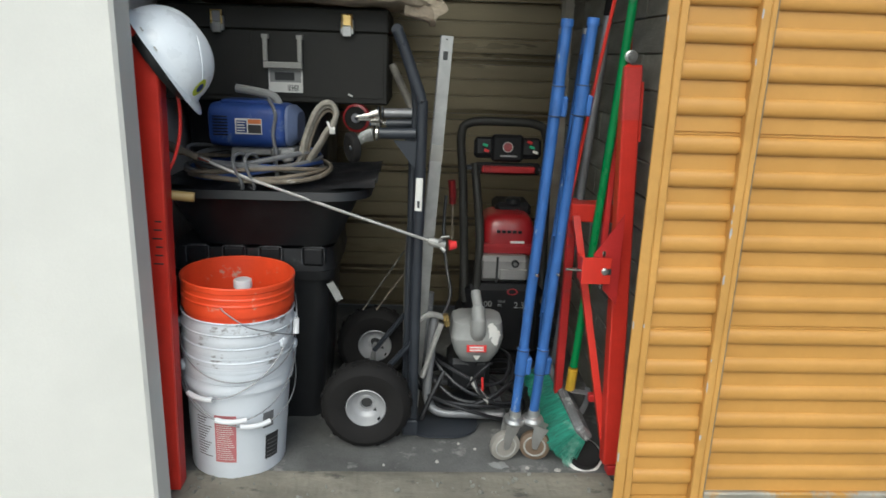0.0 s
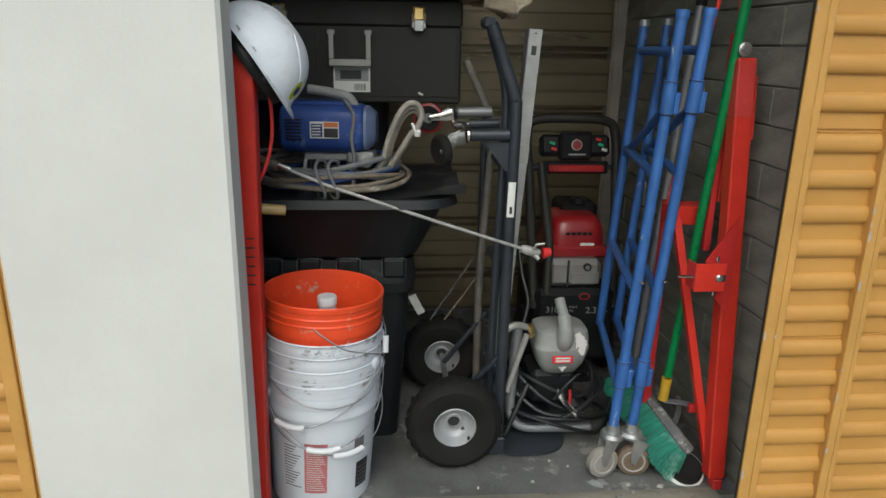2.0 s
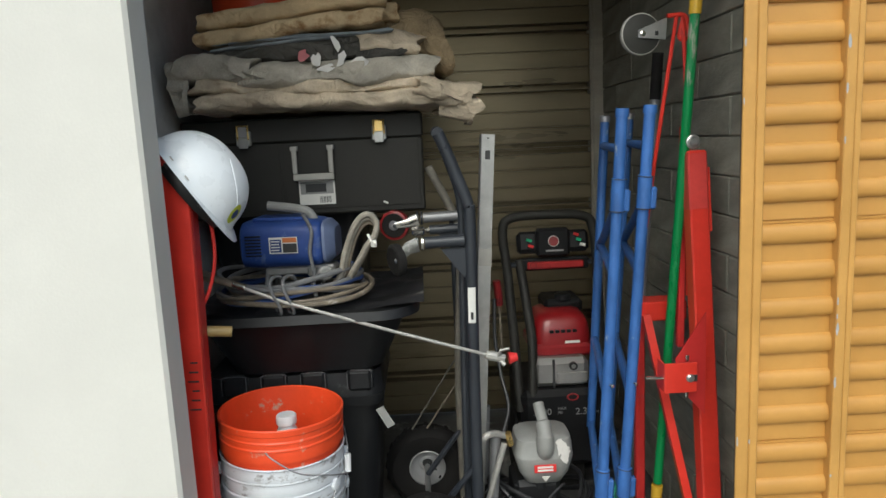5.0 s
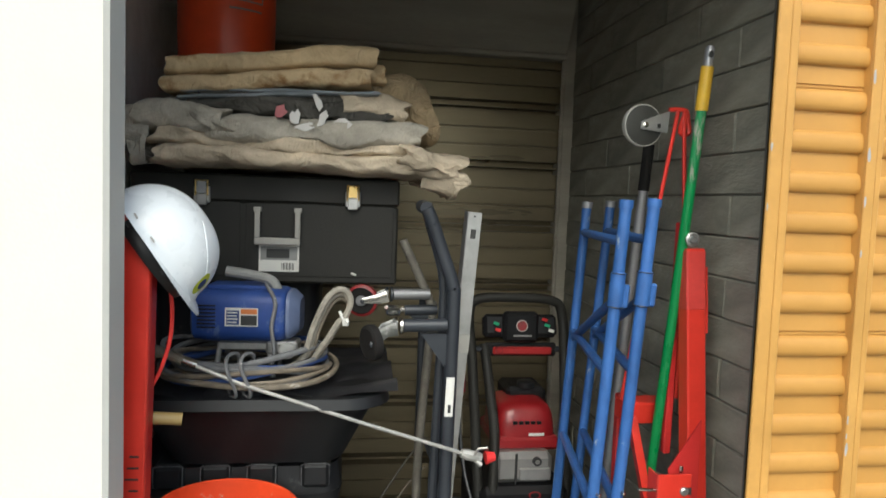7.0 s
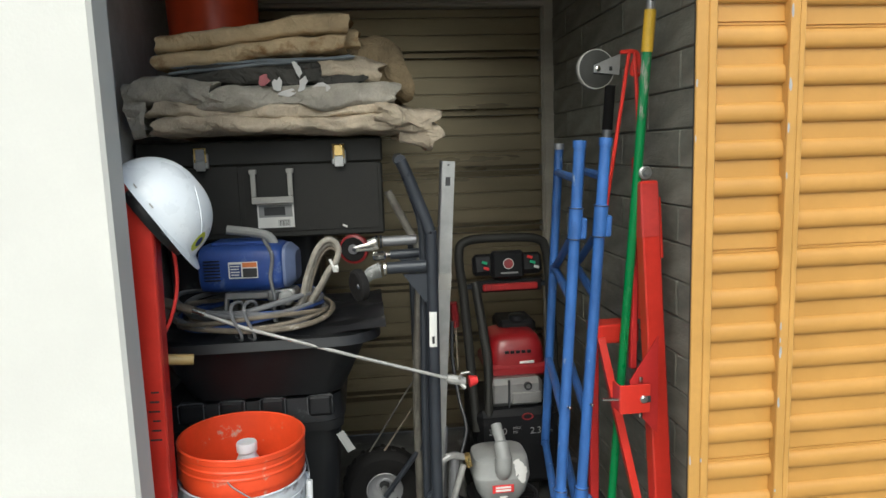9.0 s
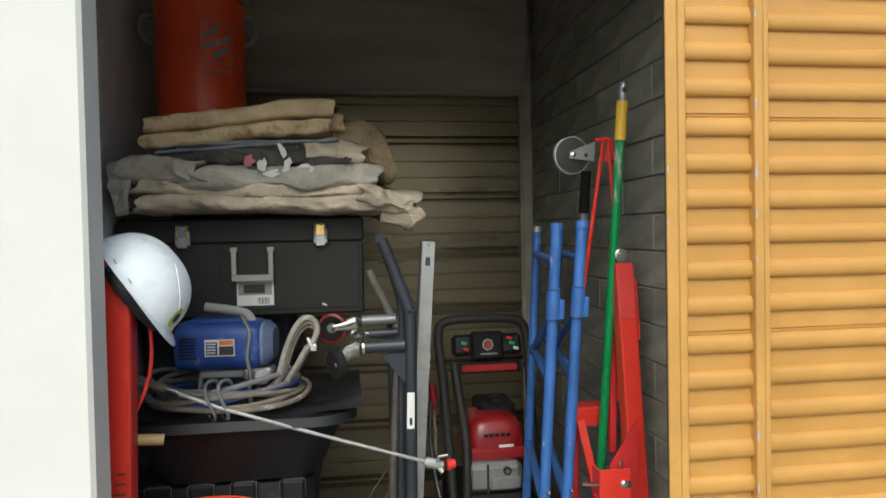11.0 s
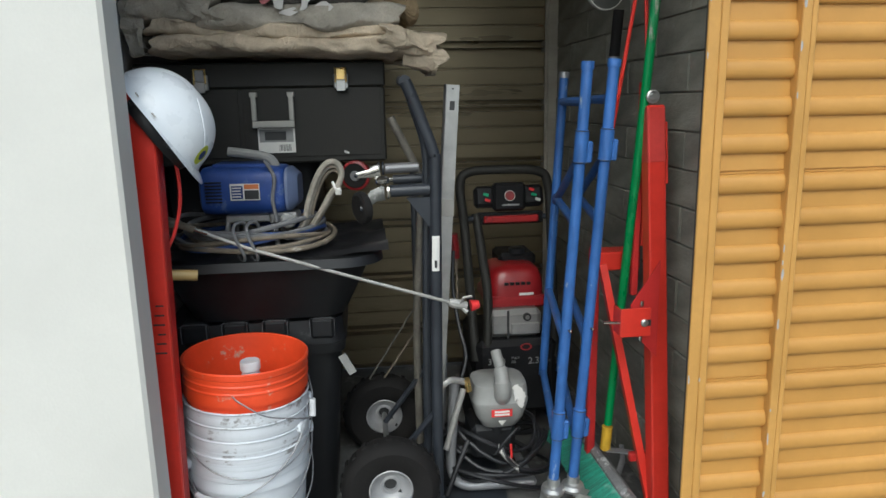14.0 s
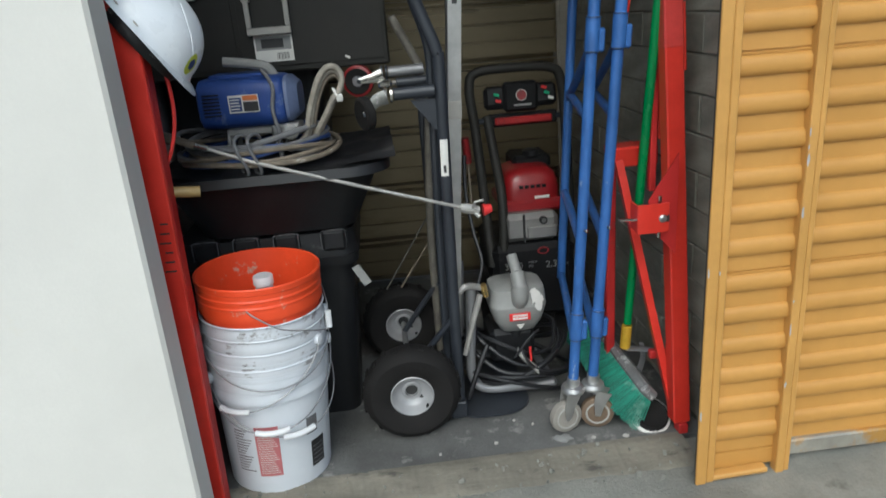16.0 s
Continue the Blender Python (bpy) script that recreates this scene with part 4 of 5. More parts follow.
def folded(x0, x1, y0, y1, z0, z1, seed, sag=0.0, lean=0.0, rag=0.02, twist=0.0):
    """One fold of thick cloth: a soft flattened tube along x with creases, open spiral at its front."""
    def fn(u, v):
        a = 2 * math.pi * u
        x = x0 + (x1 - x0) * v
        e = min(1, 0.5 + 9 * min(v, 1 - v))
        cy, cz = (y0 + y1) / 2, (z0 + z1) / 2
        c, d = math.cos(a), math.sin(a)
        q = (abs(c) ** 5 + abs(d) ** 5) ** -0.2
        dy, dz = (y1 - y0) / 2 * c * q, (z1 - z0) / 2 * d * q * (0.72 + 0.28 * e)
        q3 = Vector((x, cy + dy, cz + dz * 1.5))
        w = 0.8 * wob(q3, 6, seed) + 0.45 * (1 - 2.2 * abs(wob((q3.x + 0.4 * q3.z, q3.y * 0.5, q3.z), 8, seed + 3))) + 0.24 * (1 - 2.4 * abs(wob(q3, 13, seed + 9)))
        dz += rag * w * 0.7
        crease = 1 - 3 * abs(wob((q3.x, q3.z * 1.4, seed), 7, seed + 5))
        dy -= rag * (0.9 * wob(q3, 5, seed + 5) + 0.5 * crease + 0.3 * (1 - 2.4 * abs(wob(q3, 13, seed + 8)))) * (1 if c < 0 else 0.3)
        x += rag * 1.6 * wob((c * 0.5, d * 0.5, v * 3), 2.2, seed + 1) * (1 if v < 0.06 or v > 0.94 else 0.2)
        return (x, cy + dy, cz + dz + lean * (v - 0.5) - sag * (2 * v - 1) ** 2)
    g = Geo().grid(44, 130, fn, closed_u=True)
    for v, flip in ((0.0, False), (1.0, True)):
        ring = [fn(k / 44, v) for k in range(44)]
        mid = sum((Vector(p) for p in ring), Vector()) / 44
        inner = [tuple(Vector(p).lerp(mid, 0.75) + Vector((0.02 if not flip else -0.02, 0, 0))) for p in ring]
        fs = [(i, (i + 1) % 44, 44 + (i + 1) % 44, 44 + i) for i in range(44)]
        g.add(ring + inner, [f if flip else f[::-1] for f in fs] + [tuple(range(44, 88)) if flip else tuple(range(44, 88))[::-1]])
    return g


CG = "folded drop cloths"
def cloth(name, label, folds, material):
    c = thing(name, ((folds[0][0] + folds[0][1]) / 2, 0.85, folds[0][4]), label, "drop cloth", CG)
    for f in folds:
        part("fold", folded(*f), M[material], c, angle=80)
    return c


cloth("drop_cloth", "pale canvas drop cloth folded flat on the toolbox", [
    (-0.10, 0.66, 0.60, 1.15, 1.332, 1.395, 1.0, 0.004, -0.02, 0.024), (-0.11, 0.56, 0.612, 1.15, 1.375, 1.435, 2.0, 0.0, -0.02, 0.025),
    (0.53, 0.69, 0.585, 0.98, 1.338, 1.41, 3.0, 0.0, -0.03, 0.034), (0.60, 0.70, 0.60, 0.9, 1.29, 1.36, 3.5, 0.0, -0.03, 0.03)], "canvas")
cloth("drop_cloth", "grey paint-stained canvas drop cloth, folded with a loose end", [
    (0.02, 0.60, 0.605, 1.12, 1.40, 1.475, 4.0, 0.01, 0.01, 0.028), (-0.15, 0.08, 0.60, 1.10, 1.42, 1.495, 5.0, 0.01, -0.01, 0.034),
    (-0.165, -0.12, 0.60, 0.72, 1.33, 1.49, 6.0, 0.0, 0.0, 0.03)], "canvas_grey")
cloth("drop_cloth", "dark torn cloth bundle wrapped in paper", [(-0.03, 0.47, 0.63, 1.1, 1.465, 1.535, 7.0, 0.005, 0.0, 0.03), (0.0, 0.42, 0.625, 1.0, 1.515, 1.552, 7.7, 0.0, 0.0, 0.012)], "cloth_dark")
cloth("drop_cloth", "thin blue-grey cloth hem folded under the tan one", [(-0.06, 0.46, 0.612, 0.95, 1.536, 1.55, 7.2, 0.0, 0.02, 0.01), (-0.05, 0.30, 0.606, 0.7, 1.522, 1.533, 7.4, 0.0, 0.03, 0.008)], "cloth_blue")
cloth("drop_cloth", "tan canvas drop cloth rolled up tightly", [(0.36, 0.55, 0.62, 1.0, 1.475, 1.555, 8.0, 0.01, -0.02, 0.03)], "canvas")
cloth("drop_cloth", "dark brown cloth bundle at the back of the stack", [(0.46, 0.625, 0.70, 1.1, 1.46, 1.635, 9.0, 0.035, -0.02, 0.022)], "cloth_brown")
cloth("drop_cloth", "brown-stained tan canvas drop cloth folded on top", [
    (-0.09, 0.445, 0.60, 0.86, 1.545, 1.598, 10.0, 0.004, 0.045, 0.015), (-0.08, 0.455, 0.605, 0.88, 1.594, 1.650, 11.0, 0.003, 0.06, 0.016),
    (0.40, 0.485, 0.66, 0.80, 1.585, 1.64, 12.0, 0.0, 0.0, 0.012)], "canvas_tan")
scraps = thing("torn_paper", (0.28, 0.61, 1.48), "torn scraps of white printed paper among the cloths", "paper")
rng = random.Random(5)
for k, (x, z, w, h, r) in enumerate(((0.245, 1.475, 0.03, 0.05, 12), (0.305, 1.52, 0.02, 0.07, -25), (0.32, 1.475, 0.025, 0.055, 20), (0.275, 1.455, 0.06, 0.025, -8), (0.21, 1.49, 0.035, 0.04, 30), (0.37, 1.462, 0.06, 0.035, -12))):
    xf = Matrix.Translation((x, 0.598, z)) @ Matrix.Rotation(radians(r), 4, "Y")
    ring = [(w * 0.5 * (0.6 + 0.5 * rng.random()) * math.cos(a), 0.01 * rng.uniform(-1, 1), h * 0.5 * (0.55 + 0.6 * rng.random()) * math.sin(a)) for a in (2 * math.pi * j / 11 for j in range(11))]
    ring2 = [(x1, y1 + 0.0015, z1) for x1, y1, z1 in ring]
    fs = [tuple(range(11)), tuple(range(11, 22))[::-1]] + [(i, 11 + i, 11 + (i + 1) % 11, (i + 1) % 11) for i in range(11)]
    part("scrap", Geo(xf).add(ring + ring2, fs), M["pink" if k in (4, 6) else "paper"], scraps, angle=20)

CX, CY, CZ = 0.008, 1.0, 1.52
cool = thing("drink_cooler", (CX, CY, CZ), "round orange plastic drink cooler with white lid", "drink cooler")
C = Matrix.Translation((CX, CY, CZ))
part("body", Geo(C).lathe([(0, 0), (0.128, 0), (0.138, 0.008), (0.147, 0.25), (0.148, 0.5), (0.152, 0.515), (0.152, 0.54), (0.146, 0.545), (0, 0.545)], 48), M["cooler"], cool)
part("lid", Geo(C).lathe([(0.15, 0.546), (0.165, 0.55), (0.167, 0.58), (0.15, 0.60), (0.04, 0.612), (0, 0.612)], 48), M["grey_plastic"], cool, "greyish white lid")
for s in (-1, 1):
    part("side_handle", Geo(C).tube(curve([(s * 0.146, -0.02, 0.50), (s * 0.185, -0.03, 0.49), (s * 0.188, -0.03, 0.43), (s * 0.15, -0.02, 0.40)]), 0.009, 8), M["grey_plastic"], cool, "white side handle")
part("spigot", Geo(C @ axes((0.07, -0.132, 0.09), z=(0.45, -1, 0))).lathe([(0.02, 0), (0.02, 0.012), (0.012, 0.015), (0.012, 0.035), (0.015, 0.037), (0, 0.04)], 16), M["grey_plastic"], cool, "grey spigot")


def on_cooler(a0, a1, z0, z1, r=0.1495, slope=0.0):
    def fn(u, v):
        a = math.radians(a0 + (a1 - a0) * u)
        return (r * math.cos(a), r * math.sin(a), z0 + (z1 - z0) * v + slope * u)
    return Geo(C).grid(10, 2, fn)


for a0, a1, z0, z1 in ((-79, -38, 0.444, 0.448), (-79, -38, 0.318, 0.322), (-79, -77.5, 0.322, 0.444), (-39.5, -38, 0.322, 0.444), (-79, -40, 0.292, 0.297)):
    part("print_border", on_cooler(a0, a1, z0, z1), M["grey_plastic"], cool)
for a0, a1, z0 in ((-74, -57, 0.395), (-75, -65, 0.358), (-63, -53, 0.368), (-51, -43, 0.382), (-66, -45, 0.328)):
    part("print_block", on_cooler(a0, a1, z0, z0 + 0.022, slope=0.0014 * (a1 - a0)), M["grey_plastic"], cool)


# ---- hand truck ----
truck = thing("hand_truck", (0.62, 0.55, 0.0), "black steel convertible hand truck with pneumatic wheels", "hand truck")
for k, y in enumerate((0.37, 0.70)):
    top = [(0.652, y, 1.00), (0.648, y, 1.065), (0.622, y, 1.14), (0.59, y, 1.225), (0.578, y, 1.252)] if k == 0 else [(0.645, y, 0.93), (0.638, y, 0.975), (0.604, y, 1.05), (0.562, y, 1.135), (0.553, y, 1.155)]
    r = part("rail", Geo().tube(curve([(0.642 if k == 0 else 0.618, y, 0.012), (0.646 if k == 0 else 0.618, y, 0.5)] + top, 8), 0.0165 if k == 0 else 0.013, 12), M["black_metal" if k == 0 else "rail_tan"], truck)
    bend = [(0.634, 0.42, 0.98), (0.634, 0.42, 1.05), (0.626, 0.42, 1.107), (0.60, 0.42, 1.191), (0.584, 0.42, 1.245)] if k == 0 else [(0.622, 0.73, 1.0)]
    part("inner_rail", Geo().tube(curve([(0.618, y + 0.05, 0.05), (0.624, y + 0.05, 0.55)] + bend), 0.0125, 10), M["black_metal"], truck)
    tri = [(0.572, 0.948), (0.646, 0.948), (0.646, 0.868), (0.632, 0.868)]
    g = Geo().add([(x, y + d, z) for d in (-0.006, 0.006) for x, z in tri], [(3, 2, 1, 0), (4, 5, 6, 7)] + [(i, (i + 1) % 4, 4 + (i + 1) % 4, 4 + i) for i in range(4)])
    part("gusset", g, M["black_metal"], truck, "triangular black gusset plate")
    zs = 0.968 if k == 0 else 0.998
    sl = part("caster_sleeve", Geo().tube([(0.635, y - 0.01, zs + 0.002), (0.53, y - 0.01, zs)], 0.016, 14), M["black_metal" if k == 0 else "grey_tube"], truck)
    for cx in (0.527, 0.514):
        part("collar", Geo().tube([(cx, y - 0.01, zs), (cx - 0.006, y - 0.01, zs)], 0.021, 16), M["chrome" if k == 0 else "black_metal"], sl)
    cw = Vector((0.454, y - 0.012, 0.926)) if k == 0 else Vector((0.440, y - 0.012, 0.980))
    W = axes(cw, z=(1, 0.5, 0.1) if k == 0 else (0.25, 1, 0.05))
    part("caster_wheel", Geo(W).lathe([(0.008, -0.012), (0.026, -0.011), (0.036, -0.013), (0.043, -0.009), (0.0445, 0), (0.043, 0.009), (0.036, 0.013), (0.026, 0.011), (0.008, 0.012)], 28, cap=True), M["rubber"], truck)
    if k:
        part("caster_tread", Geo(W).lathe([(0.0385, -0.0135), (0.0455, -0.0105), (0.047, 0), (0.0455, 0.0105), (0.0385, 0.0135)], 32), M["red_dim"], truck, "dull red wheel tread")
        part("caster_hub", Geo(W).lathe([(0.0, -0.0155), (0.014, -0.0155), (0.016, -0.012)], 20), M["grey_tube"], truck)
    fk = part("caster_fork", Geo().tube([(0.512, y - 0.034, zs - 0.004), (0.485, y - 0.034, zs - 0.012), (cw.x, cw.y - 0.021, cw.z)], [0.017, 0.014, 0.008], 12, flat=(0.16, 1)), M["chrome" if k else "fork_steel"], truck, "plated caster fork")
    part("fork_side", Geo().tube([(0.512, y + 0.014, zs - 0.004), (0.485, y + 0.014, zs - 0.012), (cw.x, cw.y + 0.021, cw.z)], [0.017, 0.014, 0.008], 12, flat=(0.16, 1)), M["fork_steel"], fk)
    part("fork_crown", Geo().box((0.506, y - 0.036, zs - 0.014), (0.514, y + 0.016, zs + 0.014), 0.003), M["zinc"], fk)
    part("axle_bolt", Geo(axes((cw.x, cw.y - 0.0215, cw.z), z=(0, -1, 0))).lathe([(0.006, 0), (0.006, 0.003), (0.003, 0.005), (0, 0.005)], 12), M["black_metal"], fk)
    part("axle_strut", Geo().tube([(0.645, y, 0.33), (0.50, y + (0.02 if k == 0 else -0.02), 0.15)], 0.009, 8), M["black_metal"], truck)
for z in (0.2, 0.55, 0.86):
    part("cross_bar", Geo().tube([(0.648, 0.37, z), (0.648, 0.70, z)], 0.012, 10), M["black_metal"], truck)
part("brace_rod", Geo().tube([(0.505, 0.74, 0.285), (0.599, 0.74, 0.419), (0.64, 0.705, 0.48)], 0.0035, 6), M["hose_tan"], truck, "thin paint-misted brace rod")
part("brace_rod", Geo().tube([(0.455, 0.745, 0.282), (0.512, 0.74, 0.371), (0.594, 0.74, 0.497), (0.64, 0.705, 0.57)], 0.003, 6), M["rail_tan"], truck)
part("handle_bar", Geo().tube([(0.578, 0.372, 1.252), (0.577, 0.46, 1.256)], 0.0165, 12), M["black_metal"], truck)
part("stub_tube", Geo().tube([(0.63, 0.50, 0.985), (0.545, 0.50, 0.983)], 0.0135, 12), M["black_metal"], truck)
part("stub_cap", Geo().tube([(0.5445, 0.50, 0.983), (0.534, 0.50, 0.983)], 0.0075, 10), M["chrome"], truck, "bright bolt head")
part("pressed_plate", Geo().box((0.495, 0.47, 0.972), (0.532, 0.53, 0.992), 0.006), M["chrome"], truck, "plated swivel plate")
part("axle", Geo().tube([(0.50, 0.322, 0.142), (0.50, 0.758, 0.142)], 0.009, 10), M["zinc"], truck)
part("toe_plate", taper(0.615, 0.86, 0.33, 0.74, 0.006, 0.012, 0.0, r=0.09), M["black_metal"], truck, "black steel toe plate")
part("toe_heel", Geo().box((0.612, 0.34, 0.006), (0.66, 0.73, 0.06), 0.004), M["black_metal"], truck)
part("label_plate", Geo().tube([(0.6465, 0.3555, 0.745), (0.649, 0.3555, 0.842)], 0.011, 8, flat=(1, 0.5)), M["label"], truck, "white warning label")
part("label_print", Geo().box((0.6435, 0.3488, 0.755), (0.6505, 0.35, 0.775), 0.0003), M["ink"], truck)
for y in (0.305, 0.775):
    W = axes((0.50, y, 0.142), z=(0, -1, 0))
    tyre = [(0.062, -0.034), (0.078, -0.044), (0.115, -0.045), (0.131, -0.034), (0.1385, -0.015), (0.1395, 0), (0.1385, 0.015), (0.131, 0.034), (0.115, 0.045), (0.078, 0.044), (0.062, 0.034)]
    wh = part("wheel", Geo(W).lathe([(0.0, -0.012), (0.045, -0.012), (0.056, -0.03), (0.064, -0.034), (0.064, 0.032), (0.059, 0.036), (0.054, 0.030), (0.047, 0.012), (0.040, 0.004), (0.028, 0.0), (0.024, 0.003), (0.019, 0.003), (0.018, -0.008), (0.0, -0.008)], 40), M["rim"], truck, "pale grey steel wheel rim")
    part("tyre", Geo(W).lathe(tyre, 48), M["rubber"], wh, "black pneumatic tyre")
    for k in range(24):
        a = 2 * math.pi * k / 24
        part("tread_lug", Geo(W @ Matrix.Rotation(a, 4, "Z")).box((0.1365, -0.007, -0.02 + 0.012 * (k % 2)), (0.1425, 0.007, 0.008 + 0.012 * (k % 2)), 0.001), M["rubber"], wh)
    part("hub_hole", Geo(W).lathe([(0.0, -0.0065), (0.0165, -0.0065), (0.0175, -0.0072)], 18), M["ink"], wh)
    part("rim_hole", Geo(W @ Matrix.Rotation(radians(-38), 4, "Z") @ Matrix.Translation((0.034, 0, 0.003))).lathe([(0, 0.0012), (0.0068, 0.0012), (0.0072, -0.003)], 3), M["ink"], wh)
    part("valve", Geo(W @ Matrix.Rotation(radians(320), 4, "Z")).tube([(0.055, 0, 0.026), (0.05, 0, 0.042)], 0.0035, 8), M["rubber"], wh)

bar = thing("steel_channel", (0.645, 0.5, 0.0), "galvanised steel channel leaning inside the hand truck", "steel bar")
B = axes((0.645, 0.52, 0.012), x=(1, 0, 0.05), z=(0.078, -0.02, 1.225))
part("web", Geo(B).box((-0.018, -0.0015, 0), (0.018, 0.0015, 1.235), 0.0006), M["zinc"], bar)
part("flange", Geo(B).box((-0.0205, -0.0015, 0), (-0.0182, 0.048, 1.235), 0.0006), M["grey_tube"], bar)
part("slot", Geo(B).box((-0.008, -0.0028, 1.165), (0.006, -0.0016, 1.19), 0.0004), M["ink"], bar)
part("hole", Geo(B).box((-0.004, -0.0028, 1.222), (0.002, -0.0016, 1.226), 0.0004), M["ink"], bar)
part("tape", Geo(B).box((-0.0195, -0.003, 0.86), (0.019, -0.0016, 0.91), 0.0005), M["grey_handle"], bar, "strip of pale tape")

# ---- pressure washer ----
pw = thing("pressure_washer", (0.97, 1.0, 0.0), "black and red petrol pressure washer with tubular handle", "pressure washer")
part("handle_frame", Geo().tube(curve([(0.83, 0.80, 0.30), (0.825, 0.86, 0.5), (0.815, 0.92, 0.75), (0.805, 0.95, 0.90), (0.835, 0.955, 0.95), (0.96, 0.955, 0.957), (1.09, 0.955, 0.948), (1.125, 0.95, 0.90), (1.13, 0.92, 0.75), (1.125, 0.86, 0.5), (1.12, 0.80, 0.3)], 6), 0.0165, 12), M["black_tool"], pw, "black tubular handle")
part("frame_rail", Geo().tube(curve([(0.86, 0.95, 0.80), (0.875, 0.90, 0.65), (0.882, 0.84, 0.52), (0.87, 0.79, 0.34)]), 0.0165, 12), M["black_tool"], pw)
part("control_panel", Geo().box((0.856, 0.940, 0.822), (1.108, 0.985, 0.898), 0.02, Matrix.Translation((0, 0.96, 0.85)) @ Matrix.Rotation(radians(-18), 4, "X") @ Matrix.Translation((0, -0.96, -0.85))), M["black_deep"], pw)
part("panel_boss", Geo().box((0.918, 0.915, 0.812), (1.036, 0.955, 0.912), 0.022), M["black_deep"], pw)
part("dial", Geo(axes((0.977, 0.914, 0.868), z=(0, -1, 0.2))).lathe([(0.019, 0), (0.0195, 0.003), (0.0165, 0.0035)], 24), M["grey_handle"], pw)
part("dial_face", Geo(axes((0.977, 0.913, 0.868), z=(0, -1, 0.2))).lathe([(0.0165, 0.0028), (0.0, 0.003)], 24), M["red_dim"], pw)
part("panel_text_bar", Geo().box((0.95, 0.9135, 0.832), (1.012, 0.9148, 0.838), 0.0003), M["grey_plastic"], pw)
for x, z, mm in ((0.895, 0.872, "label_green"), (0.90, 0.852, "label_red"), (1.062, 0.885, "label_red"), (1.07, 0.867, "label_green"), (1.083, 0.85, "label")):
    part("sticker", Geo(Matrix.Translation((x, 0.929 + (z - 0.85) * 0.32, z)) @ Matrix.Rotation(radians(18), 4, "Y")).box((-0.010, -0.003, -0.005), (0.010, 0.0, 0.005), 0.001), M[mm], pw)
part("red_stripe", Geo().box((0.885, 0.918, 0.770), (1.085, 0.935, 0.795), 0.004), M["stripe_red"], pw, "red stripe panel")
part("stripe_ring", Geo(axes((0.905, 0.917, 0.7855), z=(0, -1, 0))).lathe([(0.013, 0), (0.013, 0.003), (0.009, 0.003)], 18), M["red_dim"], pw)
part("cross_bar", Geo().tube([(0.82, 0.945, 0.785), (1.13, 0.945, 0.785)], 0.010, 8), M["black_metal"], pw)
part("stripe_backing", Geo().box((0.862, 0.9355, 0.762), (1.105, 0.955, 0.806), 0.006), M["black_deep"], pw)
gun = part("spray_gun", Geo().tube(curve([(0.772, 0.90, 0.742), (0.777, 0.90, 0.70), (0.779, 0.90, 0.655)]), 0.014, 10, flat=(1, 1.4)), M["red_dim"], pw, "dull red spray gun grip")
part("lance", Geo().tube([(0.779, 0.90, 0.654), (0.782, 0.89, 0.50)], 0.0042, 8), M["hose_tan"], gun)
def cowl(u, v):
    a, e = 2 * math.pi * u, v * math.pi / 2
    c, d = math.cos(a), math.sin(a)
    q = (abs(c) ** 5 + abs(d) ** 5) ** (-1 / 5) * math.cos(e) ** 0.36
    return (0.993 + 0.104 * c * q, 0.968 + 0.118 * d * q, 0.512 + 0.108 * math.sin(e) ** 0.9)


part("engine_cover", Geo().grid(44, 14, cowl, closed_u=True), M["engine_red"], pw, "red engine cover")
part("engine_skirt", Geo().box((0.885, 0.842, 0.472), (1.102, 1.09, 0.515), 0.01), M["engine_red"], pw)
part("fuel_tank", Geo().box((0.95, 0.97, 0.59), (1.09, 1.12, 0.645), 0.025), M["black_deep"], pw)
part("fuel_cap", Geo(Matrix.Translation((1.02, 0.99, 0.643))).lathe([(0.03, 0), (0.03, 0.018), (0.024, 0.022), (0, 0.022)], 20), M["black"], pw)
part("name_bar", Geo().box((0.998, 0.8475, 0.518), (1.05, 0.8525, 0.527), 0.0005), M["label"], pw)
for k in range(5):
    part("cover_slot", Geo().box((0.945 + k * 0.02, 0.8475, 0.556), (0.959 + k * 0.02, 0.856, 0.566), 0.001), M["black_deep"], pw)
part("muffler", Geo().box((0.878, 0.80, 0.378), (1.07, 0.90, 0.478), 0.018), M["silver"], pw, "aluminium engine front cover")
part("muffler_seam", Geo().box((0.943, 0.797, 0.378), (0.951, 0.802, 0.478), 0.001), M["ink"], pw)
part("filter_cover", Geo().box((0.957, 0.79, 0.392), (1.06, 0.801, 0.432), 0.006), M["silver"], pw)
part("spout", Geo(axes((1.012, 0.795, 0.456), z=(0, -1, 0))).lathe([(0.014, 0), (0.014, 0.012), (0.008, 0.012)], 14), M["ink"], pw)
part("base", Geo().box((0.83, 0.775, 0.10), (1.12, 1.12, 0.375), 0.02), M["black_deep"], pw)
part("logo_plate", Geo(axes((1.005, 0.774, 0.352), x=(1, 0, 0), z=(0, -1, 0))).lathe([(0.017, 0), (0.017, 0.002), (0.012, 0.002)], 24, xf=Matrix.Diagonal((1.2, 0.75, 1, 1))), M["red_dim"], pw)
for y in (0.0, 0.3):
    W = axes((0.83 + y * 1.03, 0.95, 0.125), z=(1, 0, 0))
    part("wheel", Geo(W).lathe([(0.03, -0.02), (0.10, -0.02), (0.12, -0.012), (0.125, 0), (0.12, 0.012), (0.10, 0.02), (0.03, 0.02)], 32, cap=True), M["rubber"], pw)
part("foot", Geo().box((0.90, 0.80, 0.002), (1.05, 0.83, 0.10), 0.004), M["rubber"], pw)


